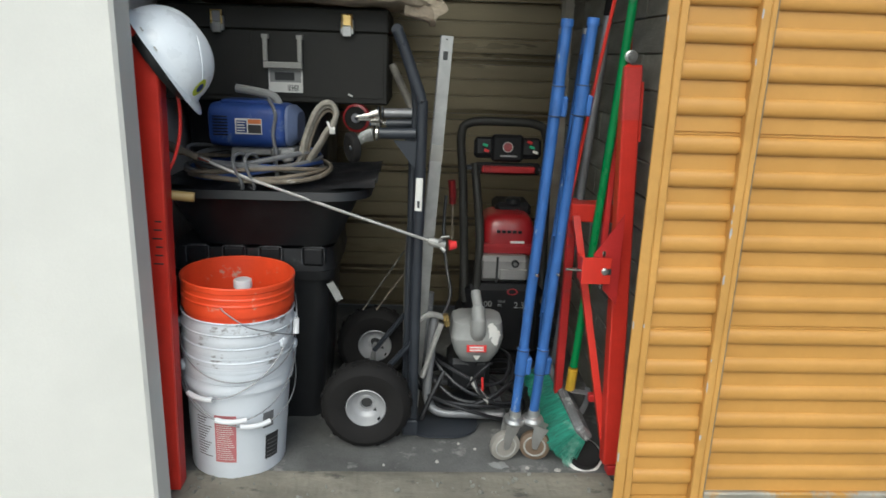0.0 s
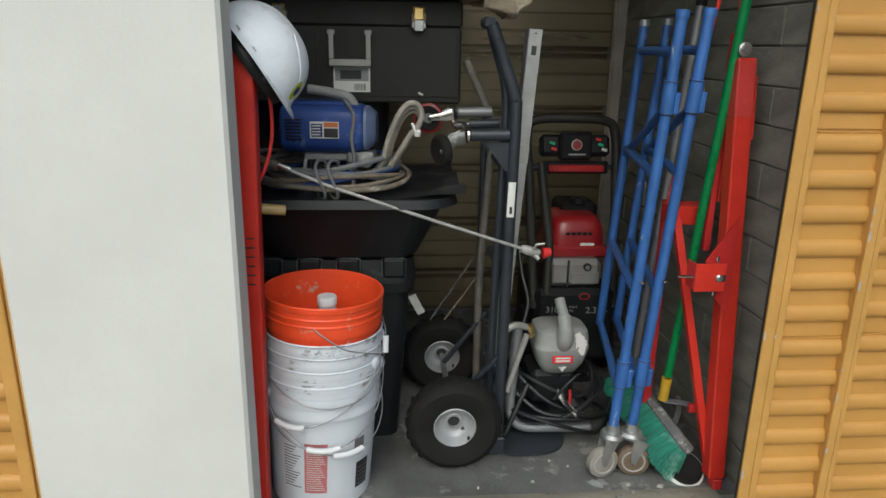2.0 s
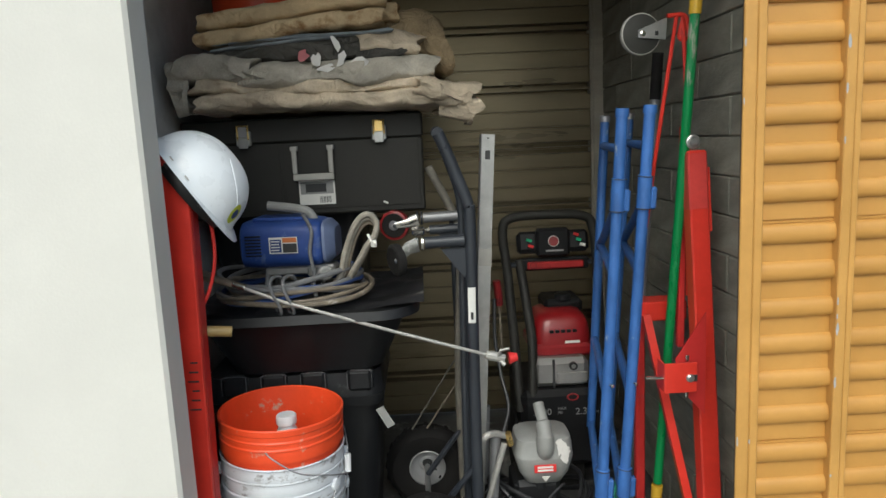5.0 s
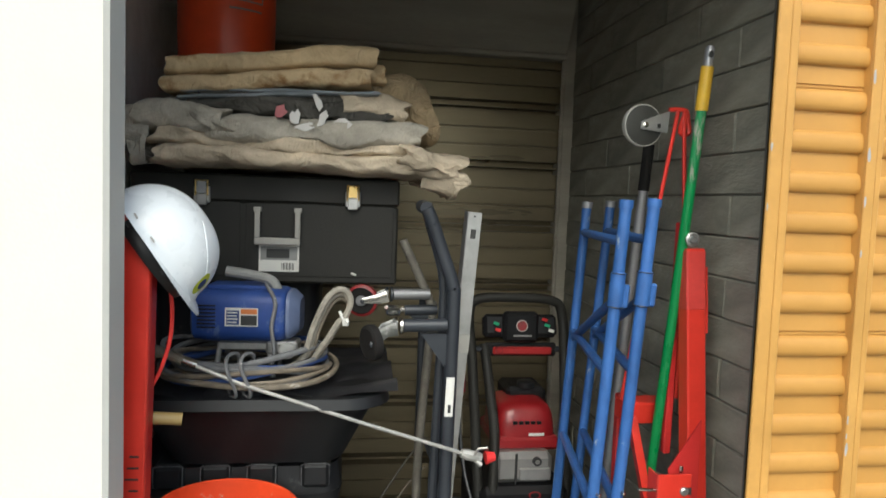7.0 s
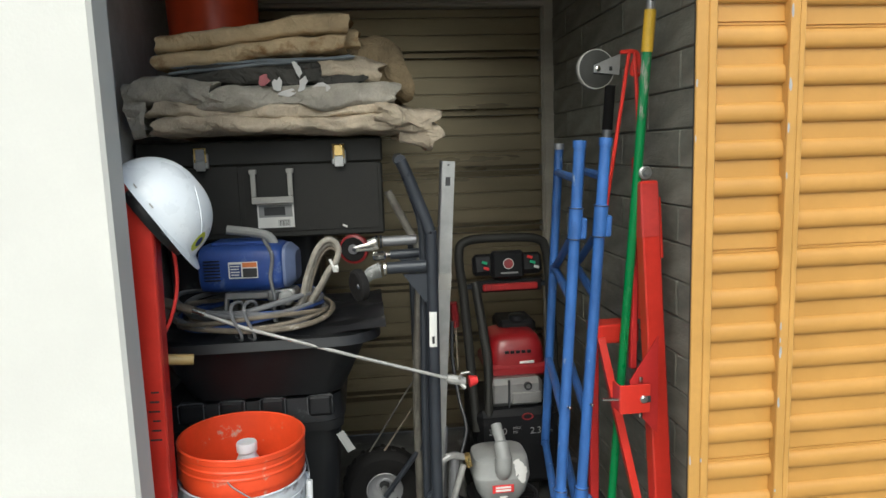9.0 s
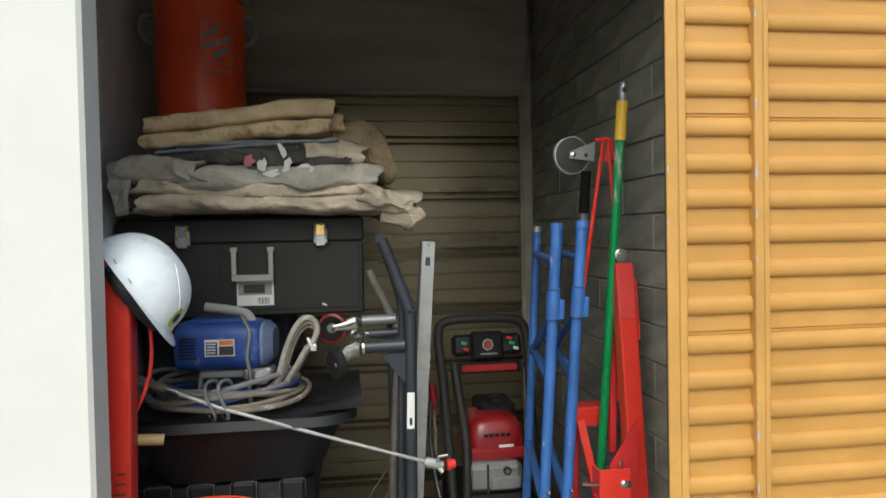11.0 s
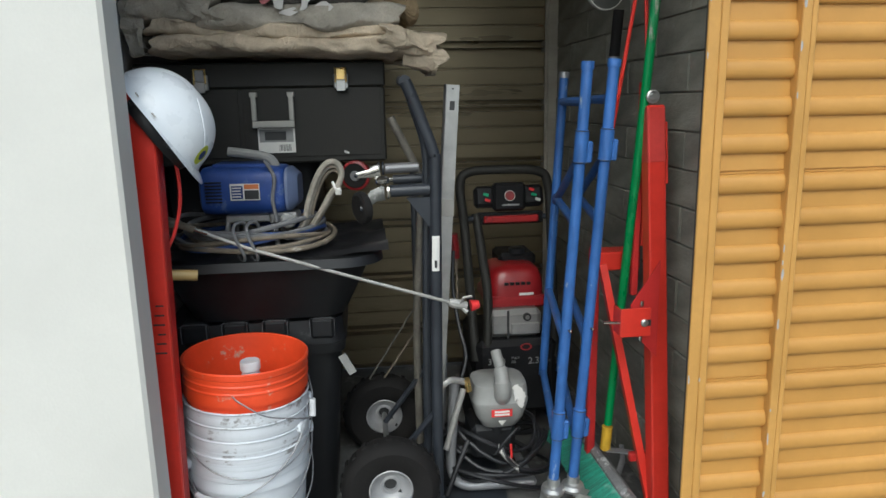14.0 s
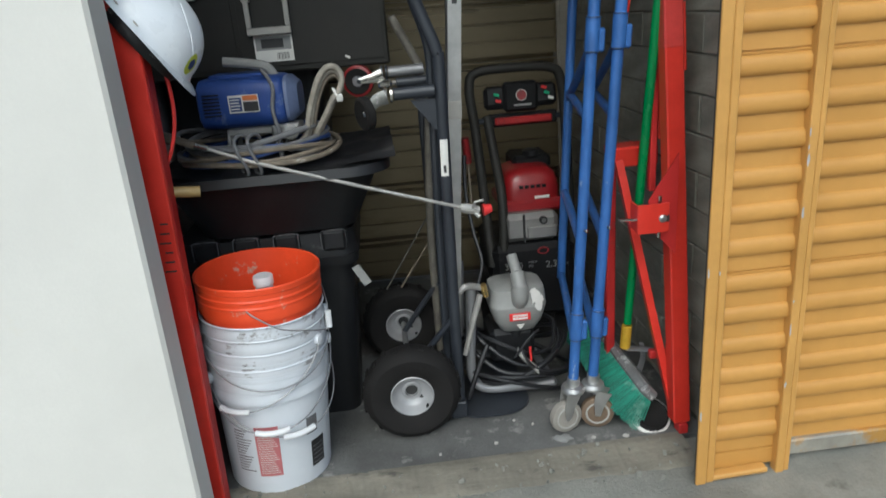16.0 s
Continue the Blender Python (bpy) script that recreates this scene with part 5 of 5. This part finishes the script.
def words(text, size, m, parent, material, name="lettering"):
    c = bpy.data.curves.new(name, "FONT")
    c.body, c.size, c.extrude = text, size, 0.0006
    tmp = new(name, c)
    me = bpy.data.meshes.new_from_object(tmp)
    bpy.data.objects.remove(tmp)
    me.materials.clear()
    me.materials.append(material)
    ob = new(name, me)
    ob.parent = parent
    ob.matrix_basis = Matrix.Translation(-Vector(parent.location)) @ m
    return ob


FACE = Matrix.Rotation(radians(90), 4, "X")
for txt, x, z, s in (("3100", 0.868, 0.292, 0.032), ("MAX", 0.953, 0.308, 0.0135), ("PSI", 0.953, 0.293, 0.0135), ("2.3", 1.013, 0.288, 0.034), ("GPM", 1.066, 0.29, 0.0135)):
    words(txt, s, Matrix.Translation((x, 0.7738, z)) @ FACE, pw, M["grey_plastic"])

# ---- paint sprayer on its tubular cart ----
ps = thing("paint_sprayer", (0.84, 0.5, 0.0), "grey airless paint sprayer on a tubular cart", "paint sprayer")


def shell(u, v):
    a = 2 * math.pi * u
    prof = [(0.0, 0.213), (0.50, 0.213), (0.62, 0.218), (0.86, 0.258), (0.975, 0.298), (1.02, 0.318), (1.02, 0.323), (1.0, 0.326), (0.985, 0.362), (0.94, 0.383), (0.80, 0.392), (0.0, 0.393)]
    s, z = prof[round(v * 11)]
    c, d = math.cos(a), math.sin(a)
    q = (abs(c) ** 4.5 + abs(d) ** 4.5) ** (-1 / 4.5)
    return (0.850 + 0.086 * s * c * q, 0.51 + 0.075 * s * d * q, 0.208 + (z - 0.213) * 0.86)


part("housing", Geo().grid(44, 12, shell, closed_u=True), M["grey_plastic"], ps, "grey moulded housing spotted with paint", angle=40)
part("spine", Geo().tube(curve([(0.850, 0.452, 0.315), (0.850, 0.436, 0.338), (0.850, 0.44, 0.372), (0.848, 0.462, 0.408), (0.844, 0.485, 0.43), (0.842, 0.50, 0.447)]), [0.026] * 16 + [0.022] * 8 + [0.016] * 17, 14), M["grey_plastic"], ps)
rng = random.Random(8)
for cx, cz, w in ((0.898, 0.333, 0.026), (0.908, 0.302, 0.016), (0.892, 0.35, 0.013), (0.910, 0.322, 0.018)):
    blot = [(cx + w * (0.6 + 0.7 * rng.random()) * math.cos(a) * 0.8, cz + w * (0.6 + 0.7 * rng.random()) * math.sin(a)) for a in (2 * math.pi * k / 14 for k in range(14))]
    pts3 = []
    for x, z in blot:
        t = min(0.95, abs((x - 0.850) / 0.086))
        pts3.append((x, 0.51 - 0.0765 * (1 - t ** 4.5) ** (1 / 4.5) - 0.0012, z))
    g = Geo().add(pts3 + [(x, y + 0.004, z) for x, y, z in pts3], [tuple(range(14))] + [(i, 14 + i, 14 + (i + 1) % 14, (i + 1) % 14) for i in range(14)])
    part("paint_splash", g, M["paper"], ps, "dried white paint splash", angle=60)
part("label_plate", Geo().box((0.815, 0.4285, 0.262), (0.879, 0.4315, 0.286), 0.0008), M["label_red"], ps, "red maker's plate")
for k in range(2):
    part("print_bar", Geo().box((0.824, 0.4275, 0.2665 + k * 0.0095), (0.870, 0.4284, 0.2725 + k * 0.0095), 0.0003), M["label"], ps)
part("arrow_mark", Geo().add([(0.838, 0.4405, 0.243), (0.862, 0.4405, 0.243), (0.85, 0.443, 0.226), (0.838, 0.4445, 0.243), (0.862, 0.4445, 0.243), (0.85, 0.447, 0.226)], [(0, 2, 1), (3, 4, 5), (0, 1, 4, 3), (1, 2, 5, 4), (2, 0, 3, 5)]), M["label"], ps)
part("pump_block", Geo().box((0.76, 0.47, 0.10), (0.90, 0.62, 0.214), 0.015), M["black"], ps)
part("pump_stem", Geo().tube([(0.84, 0.49, 0.215), (0.84, 0.49, 0.19)], 0.024, 16), M["black"], ps)
part("cart_tube", Geo().tube(curve([(0.708, 0.46, 0.385), (0.70, 0.45, 0.26), (0.69, 0.44, 0.14), (0.698, 0.435, 0.075), (0.735, 0.43, 0.045), (0.82, 0.43, 0.04), (0.945, 0.43, 0.036)], 6), 0.0155, 12), M["grey_tube"], ps, "bent grey steel tube")
part("cart_tube", Geo().tube(curve([(0.70, 0.66, 0.385), (0.69, 0.66, 0.14), (0.72, 0.66, 0.05), (0.92, 0.66, 0.036)], 6), 0.013, 10), M["grey_tube"], ps)
part("cart_tube", Geo().tube([(0.945, 0.43, 0.036), (0.93, 0.66, 0.036)], 0.013, 10), M["grey_tube"], ps)
part("cart_tube", Geo().tube(curve([(0.655, 0.42, 0.37), (0.69, 0.43, 0.39), (0.735, 0.45, 0.375)]), 0.010, 8), M["rod"], ps)
part("strut", Geo().tube([(0.73, 0.43, 0.36), (0.70, 0.42, 0.27), (0.672, 0.41, 0.18)], 0.009, 8), M["rod"], ps, "paint-coated strut")
part("strut", Geo().tube([(0.745, 0.44, 0.19), (0.70, 0.415, 0.10), (0.672, 0.405, 0.03)], 0.008, 8), M["hose_black"], ps)
part("clamp", Geo().tube([(0.742, 0.445, 0.385), (0.75, 0.45, 0.345)], 0.010, 10), M["brass"], ps)
sh = thing("supply_hose", (0.85, 0.45, 0.1), "black paint hose looped round the sprayer", "hose")
rng = random.Random(11)
for k in range(6):
    r, dz, tlt = 0.13 + 0.012 * k, 0.20 - 0.022 * k, rng.uniform(-0.05, 0.05)
    loop = [(0.842 + r * math.cos(a) + rng.uniform(-.002, .002), 0.53 + r * 0.85 * math.sin(a), max(0.03, dz + tlt * math.cos(a) + 0.025 * math.sin(a * 2 + k) - 0.035 * abs(math.sin(a)))) for a in (2 * math.pi * j / 40 for j in range(40))]
    part("loop", Geo().tube(loop, 0.0065, 8, closed=True), M["hose_black"], sh)
part("return_hose", Geo().tube(curve([(0.845, 0.41, 0.175), (0.855, 0.395, 0.145), (0.885, 0.385, 0.115), (0.93, 0.39, 0.10), (0.99, 0.42, 0.095), (1.03, 0.5, 0.10)]), 0.0065, 8), M["hose_black"], sh)
spring = [(0.832 + 0.06 * t + 0.009 * math.cos(t * 90) * 0.4, 0.41 - 0.025 * t + 0.009 * math.cos(t * 90), 0.175 - 0.068 * t ** 0.8 + 0.009 * math.sin(t * 90)) for t in (k / 110 for k in range(111))]
part("spring_guard", Geo().tube(spring, 0.0022, 5), M["rod"], sh, "coiled steel spring guard")
part("red_tube", Geo().tube([(0.868, 0.40, 0.185), (0.87, 0.40, 0.14)], 0.004, 8), M["label_red"], sh)
part("tail", Geo().tube(curve([(0.82, 0.40, 0.155), (0.85, 0.40, 0.195), (0.885, 0.41, 0.225), (0.90, 0.42, 0.228)]), 0.004, 8), M["hose_black"], sh)
g = Geo().tube(curve([(0.745, 0.72, 0.72), (0.74, 0.70, 0.60), (0.752, 0.66, 0.48), (0.765, 0.6, 0.40), (0.74, 0.55, 0.34)]), 0.006, 8)
solid("drain_hose", g, M["hose_black"], "thin black hose hanging behind the sprayer", "hose")

# ---- blue scaffold frames ----
SG = "scaffold end frames"


def scaffold(fb, ft, rb, rt, label, low):
    """An end frame: front and rear post (bottom, top), rungs between them, collars and a caster."""
    fb, ft, rb, rt = (Vector(p) for p in (fb, ft, rb, rt))
    s = thing("scaffold_frame", fb * Vector((1, 1, 0)), label, "scaffold frame", SG)
    part("post", Geo().tube([fb, ft], 0.0142, 14), M["blue"], s)
    part("post", Geo().tube([rb.lerp(rt, 0.105), rt], 0.0142, 14), M["blue"], s)
    for t in (0.92, 0.652, 0.372, 0.116):
        part("rung", Geo().tube([fb.lerp(ft, t - 0.003), rb.lerp(rt, t)], 0.012, 10), M["blue"], s)
    part("brace", Geo().tube([fb.lerp(ft, 0.80), rb.lerp(rt, 0.635)], 0.0115, 10), M["blue"], s)
    for t in (0.82, 0.16):
        a = fb.lerp(ft, t)
        d = (ft - fb).normalized()
        col = part("collar", Geo(axes(a, z=d)).lathe([(0.014, -0.042), (0.0178, -0.04), (0.0178, 0.04), (0.014, 0.042)], 16), M["blue"], s)
        for e in (-0.039, 0.039):
            part("weld_ring", Geo(axes(a + d * e, z=d)).lathe([(0.0205, -0.0012), (0.0212, 0), (0.0205, 0.0012)], 16), M["black_metal"], col)
        part("lug", Geo(axes(a, z=d)).box((0.012, -0.012, -0.04), (0.029, 0.010, 0.015), 0.007), M["blue"], col)
    part("locking_pin", Geo(axes(fb.lerp(ft, 0.40), z=(0.3, -1, 0))).lathe([(0.005, 0.012), (0.005, 0.024), (0, 0.026)], 8), M["chrome"], s)
    for p, q in ((fb, ft), (rb, rt)):
        d = (q - p).normalized()
        part("post_end", Geo(axes(q, z=d)).lathe([(0.0168, -0.018), (0.0168, 0.0015), (0.013, 0.002), (0.0125, -0.01)], 14), M["grey_tube" if p is rb else "blue"], s)
    for base in (fb,):
        W = axes((base.x - 0.026 + 0.05 * low, base.y - 0.012, 0.049), z=(0.25 - 0.6 * low, -1, 0)) @ Matrix.Scale(0.79, 4)
        cw = part("caster", Geo(W).lathe([(0.02, -0.016), (0.045, -0.017), (0.058, -0.013), (0.061, 0), (0.058, 0.013), (0.045, 0.017), (0.02, 0.016)], 30, cap=True), M["caster_tyre" if not low else "caster_brown"], s, "grey swivel caster wheel")
        part("hub_ring", Geo(W).lathe([(0.036, 0.0165), (0.04, 0.019), (0.044, 0.0168)], 24), M["grey_handle"], cw)
        for sy in (-1, 1):
            part("fork", Geo(W).tube([(0.022, 0.088, sy * 0.021), (0.006, 0.04, sy * 0.021), (0, -0.008, sy * 0.021)], [0.03, 0.02, 0.01], 10, flat=(1, 0.12)), M["zinc"], cw)
        part("swivel", Geo(axes((base.x, base.y, 0.132), z=(0.06, 0, 1))).lathe([(0.032, -0.012), (0.034, -0.004), (0.03, 0.006), (0.018, 0.01), (0.018, 0.03)], 18, cap=True), M["zinc"], cw)
    return s


scaffold((0.952, 0.235, 0.14), (1.020, 0.225, 1.287), (1.049, 0.735, 0.14), (1.115, 0.735, 1.283), "blue painted steel scaffold end frame with grey casters", 0)
scaffold((1.010, 0.24, 0.14), (1.086, 0.22, 1.292), (1.115, 0.755, 0.14), (1.198, 0.755, 1.288), "blue scaffold end frame leaning beside its twin", 0.7)

# ---- grey extension pole ----
ep = thing("extension_pole", (1.08, 0.55, 0.0), "grey aluminium extension pole with black rubber grip", "pole")
E0, E1 = Vector((1.14, 0.62, 0.005)), Vector((1.222, 0.56, 1.45))
part("tube", Geo().tube([E0, E0.lerp(E1, 0.91)], 0.0135, 12), M["grey_tube"], ep)
part("rubber_grip", Geo().tube([E0.lerp(E1, 0.91), E1], 0.0155, 12), M["rubber"], ep, "black rubber grip")

# ---- red drywall lift ----
dl = thing("drywall_lift", (1.23, 0.2, 0.0), "folded red steel drywall lift standing against the wall", "drywall lift")
D0, D1 = Vector((1.236, 0.165, 0.0)), Vector((1.214, 0.275, 1.178))
D = axes(D0, x=(1, 0, 0), z=D1 - D0)
part("mast", Geo(D).box((-0.0245, -0.024, 0.03), (0.0235, 0.024, (D1 - D0).length), 0.004), M["red"], dl)
part("mast_head", Geo(D).box((-0.0257, -0.0252, 1.035), (0.0237, 0.02, 1.1795), 0.004), M["red_pale"], dl, "faded scuffed red head of the mast")
part("mast_foot", Geo(D).box((-0.012, -0.03, 0.0), (0.014, 0.01, 0.03), 0.003), M["red_dull"], dl)
part("mast_flange", Geo(D).box((0.0240, -0.02, 0.98), (0.0305, 0.01, 1.14), 0.002), M["red"], dl)
part("pulley", Geo(axes((1.206, 0.255, 1.201), z=(0, -1, 0))).lathe([(0.0, -0.008), (0.014, -0.008), (0.017, -0.01), (0.0175, -0.003), (0.013, -0.001), (0.012, -0.003), (0.009, -0.003), (0.008, 0.004), (0.007, 0.004), (0.006, 0.006), (0, 0.006)], 22), M["zinc"], dl, "bright steel pulley", angle=15)
part("inner_mast", Geo(axes((1.185, 0.30, 0.04), x=(1, 0, 0), z=(0.02, 0.02, 1.15))).box((-0.009, -0.01, 0.62), (0.009, 0.01, 1.2), 0.003), M["red_dull"], dl)
part("latch_plate", Geo().box((1.093, 0.136, 0.600), (1.173, 0.142, 0.675), 0.003), M["red"], dl)
part("latch_side", Geo().box((1.093, 0.1425, 0.602), (1.098, 0.19, 0.673), 0.002), M["red"], dl)
part("latch_slot", Geo().box((1.155, 0.1345, 0.628), (1.173, 0.1358, 0.645), 0.0005), M["ink"], dl)
for p in ((1.153, 0.15, 0.683), (1.153, 0.15, 0.592)):
    part("pin", Geo().tube([(p[0], p[1], p[2] - 0.008), (p[0], p[1], p[2] + 0.008)], 0.005, 8), M["chrome"], dl)
for p in ((1.155, 0.135, 0.637), ):
    part("bolt", Geo(axes(p, z=(0, -1, 0))).lathe([(0.010, -0.002), (0.010, 0.003), (0.006, 0.006), (0, 0.006)], 14), M["zinc"], dl)
part("latch_pin", Geo().tube([(1.05, 0.145, 0.64), (1.095, 0.145, 0.637)], 0.004, 8), M["chrome"], dl)
part("gusset", Geo().add([(1.13, 0.165, 0.675), (1.205, 0.165, 0.79), (1.205, 0.165, 0.53), (1.14, 0.165, 0.60), (1.13, 0.170, 0.675), (1.205, 0.170, 0.79), (1.205, 0.170, 0.53), (1.14, 0.170, 0.60)],
                          [(0, 3, 2, 1), (4, 5, 6, 7), (0, 1, 5, 4), (1, 2, 6, 5), (2, 3, 7, 6), (3, 0, 4, 7)]), M["red_dull"], dl)
part("beam", Geo().box((1.100, 0.345, 0.723), (1.228, 0.419, 0.777), 0.004), M["red"], dl)
part("beam_arm", Geo().box((1.112, 0.42, 0.02), (1.138, 0.446, 0.777), 0.003), M["red_dull"], dl)
part("leg", Geo().tube([(1.112, 0.335, 0.745), (1.158, 0.265, 0.45), (1.224, 0.19, 0.06)], 0.0145, 4), M["red"], dl)
part("leg_link", Geo().box((1.175, 0.235, 0.19), (1.225, 0.255, 0.215), 0.003), M["red_dull"], dl)
part("rod", Geo().tube([(1.196, 0.35, 1.515), (1.144, 0.36, 1.15), (1.098, 0.37, 0.78)], 0.0052, 8), M["red"], dl)
part("rod", Geo().tube([(1.212, 0.35, 1.515), (1.222, 0.33, 1.2), (1.215, 0.31, 0.80)], 0.0052, 8), M["red"], dl)
part("bracket_loop", Geo().tube(curve([(1.172, 0.35, 1.517), (1.215, 0.35, 1.517), (1.225, 0.352, 1.49), (1.228, 0.352, 1.462), (1.205, 0.352, 1.463), (1.215, 0.352, 1.51)], 5), 0.006, 8), M["red"], dl)
W = axes((1.102, 0.345, 1.474), x=(1, 0, 0), z=(0.1, -1, 0)) @ Matrix.Scale(0.9, 4)
cw = part("caster", Geo(W).lathe([(0.0, -0.010), (0.05, -0.010), (0.056, -0.007), (0.056, 0.007), (0.05, 0.010), (0.0, 0.010)], 40), M["clear_disc"], dl, "grey caster wheel with pale rim")
part("rim_line", Geo(W).lathe([(0.0545, 0.0085), (0.0572, 0.0075), (0.0572, -0.0075), (0.0545, -0.0085)], 40), M["grey_handle"], cw)
part("fork", Geo(W).add([(-0.012, -0.010, 0.0125), (0.068, -0.018, 0.0125), (0.072, 0.042, 0.0125), (0.055, 0.036, 0.0125), (-0.012, 0.010, 0.0125), (-0.012, -0.010, 0.0165), (0.068, -0.018, 0.0165), (0.072, 0.042, 0.0165), (0.055, 0.036, 0.0165), (-0.012, 0.010, 0.0165)],
                      [(5, 6, 7, 8, 9), (4, 3, 2, 1, 0)] + [(i, (i + 1) % 5, 5 + (i + 1) % 5, 5 + i) for i in range(5)]), M["zinc"], cw, "plated steel fork")
part("axle_bolt", Geo(W).lathe([(0.008, 0.0165), (0.008, 0.02), (0.004, 0.022), (0, 0.022)], 12), M["chrome"], cw)
part("fork_hole", Geo(W).box((0.036, -0.006, 0.0166), (0.046, 0.006, 0.0172), 0.0002), M["ink"], cw)
W = axes((1.168, 0.205, 0.03), x=(1, 0, 0), z=(0.0, -0.55, 0.85))
cw = part("foot_caster", Geo(W).lathe([(0.0, -0.012), (0.046, -0.012), (0.05, 0.004), (0.044, 0.01), (0.03, 0.004), (0.0, 0.004)], 32), M["rubber"], dl, "black caster with white tread")
part("white_tread", Geo(W).lathe([(0.05, -0.018), (0.056, -0.016), (0.057, -0.004), (0.0505, 0.0)], 36), M["label"], cw)

# ---- green push broom ----
br = thing("push_broom", (1.16, 0.38, 0.0), "push broom with green bristles and a green pole", "broom")
T0, T1 = Vector((1.145, 0.355, 0.165)), Vector((1.212, 0.243, 1.653))
part("pole", Geo().tube([T0.lerp(T1, 0.06), T0.lerp(T1, 0.785)], 0.0125, 12), M["green"], br, "green painted pole with scratches")
part("worn_pole_end", Geo().tube([T0.lerp(T1, 0.785), T0.lerp(T1, 0.92)], 0.0125, 12), M["green_worn"], br, "upper pole with green paint flaked to bare metal")
part("collar", Geo().tube([T0.lerp(T1, 0.005), T0.lerp(T1, 0.055)], 0.0155, 12), M["yellow"], br, "yellow plastic socket")
part("tip_sleeve", Geo().tube([T0.lerp(T1, 0.90), T0.lerp(T1, 0.968)], 0.0150, 12), M["yellow"], br, "yellow plastic sleeve")
part("pole_end", Geo().tube([T0.lerp(T1, 0.968), T0.lerp(T1, 0.995), T1], [0.0115, 0.0115, 0.008], 12), M["grey_tube"], br)
part("hanging_hole", Geo(axes(T0.lerp(T1, 0.986) + Vector((-0.001, -0.0112, 0)), z=(0, -1, 0))).lathe([(0.0, 0.001), (0.0055, 0.001), (0.006, -0.002)], 12, xf=Matrix.Diagonal((1, 1.5, 1, 1))), M["ink"], br)
K = axes((1.15, 0.40, 0.115), x=(0, -1, -0.10), z=(0.75, 0.0, 0.66))
part("block", Geo(K).box((-0.205, -0.03, -0.016), (0.205, 0.03, 0.016), 0.009), M["broom_block"], br, "dusty grey broom block")
part("brace", Geo(K).tube(curve([(0.07, 0.025, 0.016), (0.03, 0.03, 0.05), (0.0, 0.012, 0.075)]), 0.008, 8, flat=(1.4, 0.4)), M["grey_tube"], br)
part("brace", Geo().tube(curve([(1.15, 0.35, 0.17), (1.20, 0.32, 0.175), (1.235, 0.30, 0.165), (1.232, 0.30, 0.135)]), 0.010, 8, flat=(1.5, 0.4)), M["grey_tube"], br, "bent metal brace")
rng = random.Random(3)
g = Geo()
for k in range(5200):
    u, w = rng.uniform(-0.2, 0.2), rng.uniform(-0.028, 0.028)
    ln = 0.085 + rng.uniform(-0.012, 0.008)
    a = Vector((u, w, -0.014))
    b = a + Vector((u * 0.12 + rng.uniform(-0.006, 0.006), w * 0.8 + rng.uniform(-0.006, 0.006), -ln))
    mid = a.lerp(b, 0.6) + Vector((rng.uniform(-0.003, 0.003), rng.uniform(-0.003, 0.003), 0))
    t = Vector((0.0009, 0, 0)), Vector((-0.0005, 0.0008, 0)), Vector((-0.0005, -0.0008, 0))
    vs = [p + q for p in (a, mid, b) for q in t]
    g.add(vs, [(i + j, i + (j + 1) % 3, i + 3 + (j + 1) % 3, i + 3 + j) for i in (0, 3) for j in range(3)] + [(6, 7, 8)], K)
ob = part("bristles", g, M["bristle"], br, "green plastic bristles")
tagged(ob, kind="stuff")

# ---- litter on the floor ----
def scrap(x, y, r, seed, material, label):
    rng = random.Random(seed)
    n = 16
    ring = [(r * (0.6 + 0.6 * rng.random()) * math.cos(2 * math.pi * k / n), 0.55 * r * (0.6 + 0.6 * rng.random()) * math.sin(2 * math.pi * k / n), 0.003 + 0.004 * rng.random()) for k in range(n)]
    g = Geo(Matrix.Translation((x, y, 0.001)))
    g.add([(0, 0, 0.009)] + ring + [(p[0], p[1], 0.0) for p in ring], [(0, 1 + i, 1 + (i + 1) % n) for i in range(n)] + [(1 + i, n + 1 + i, n + 1 + (i + 1) % n, 1 + (i + 1) % n) for i in range(n)])
    solid("litter", g, material, label, "litter", "litter on the floor", angle=20)


scrap(0.905, 0.185, 0.032, 1, M["grey_plastic"], "crushed scrap of pale plastic on the concrete")
for k, (x, y, r) in enumerate(((0.79, 0.30, 0.004), (0.99, 0.17, 0.006), (0.72, 0.20, 0.005), (0.84, 0.27, 0.0035), (1.08, 0.16, 0.009), (0.56, 0.18, 0.004))):
    scrap(x, y, r, 20 + k, M["grey_handle"], "small pale chip lying on the concrete")

# ---- concrete blocks of the side wall ----
blocks = [[Geo().box((-0.0065, -h, -0.0482), (0.0065, h, 0.0488), 0.0055).mesh("block", M["block"])] for h in (0.1975, 0.0975)]
rng = random.Random(17)
for row in range(25):
    z = -0.04 + 0.1 * row
    odd = row % 2
    ys = [(0.262 + 0.4 * k, 0) for k in range(3)] + [(1.362, 1)] if not odd else [(0.162, 1)] + [(0.462 + 0.4 * k, 0) for k in range(3)]
    for y, size in ys:
        ob = new("block", blocks[size][0])
        ob.parent = wall_right
        ob.location = (1.306 + rng.uniform(-0.0022, 0.001), y, z + rng.uniform(-0.0008, 0.0008))
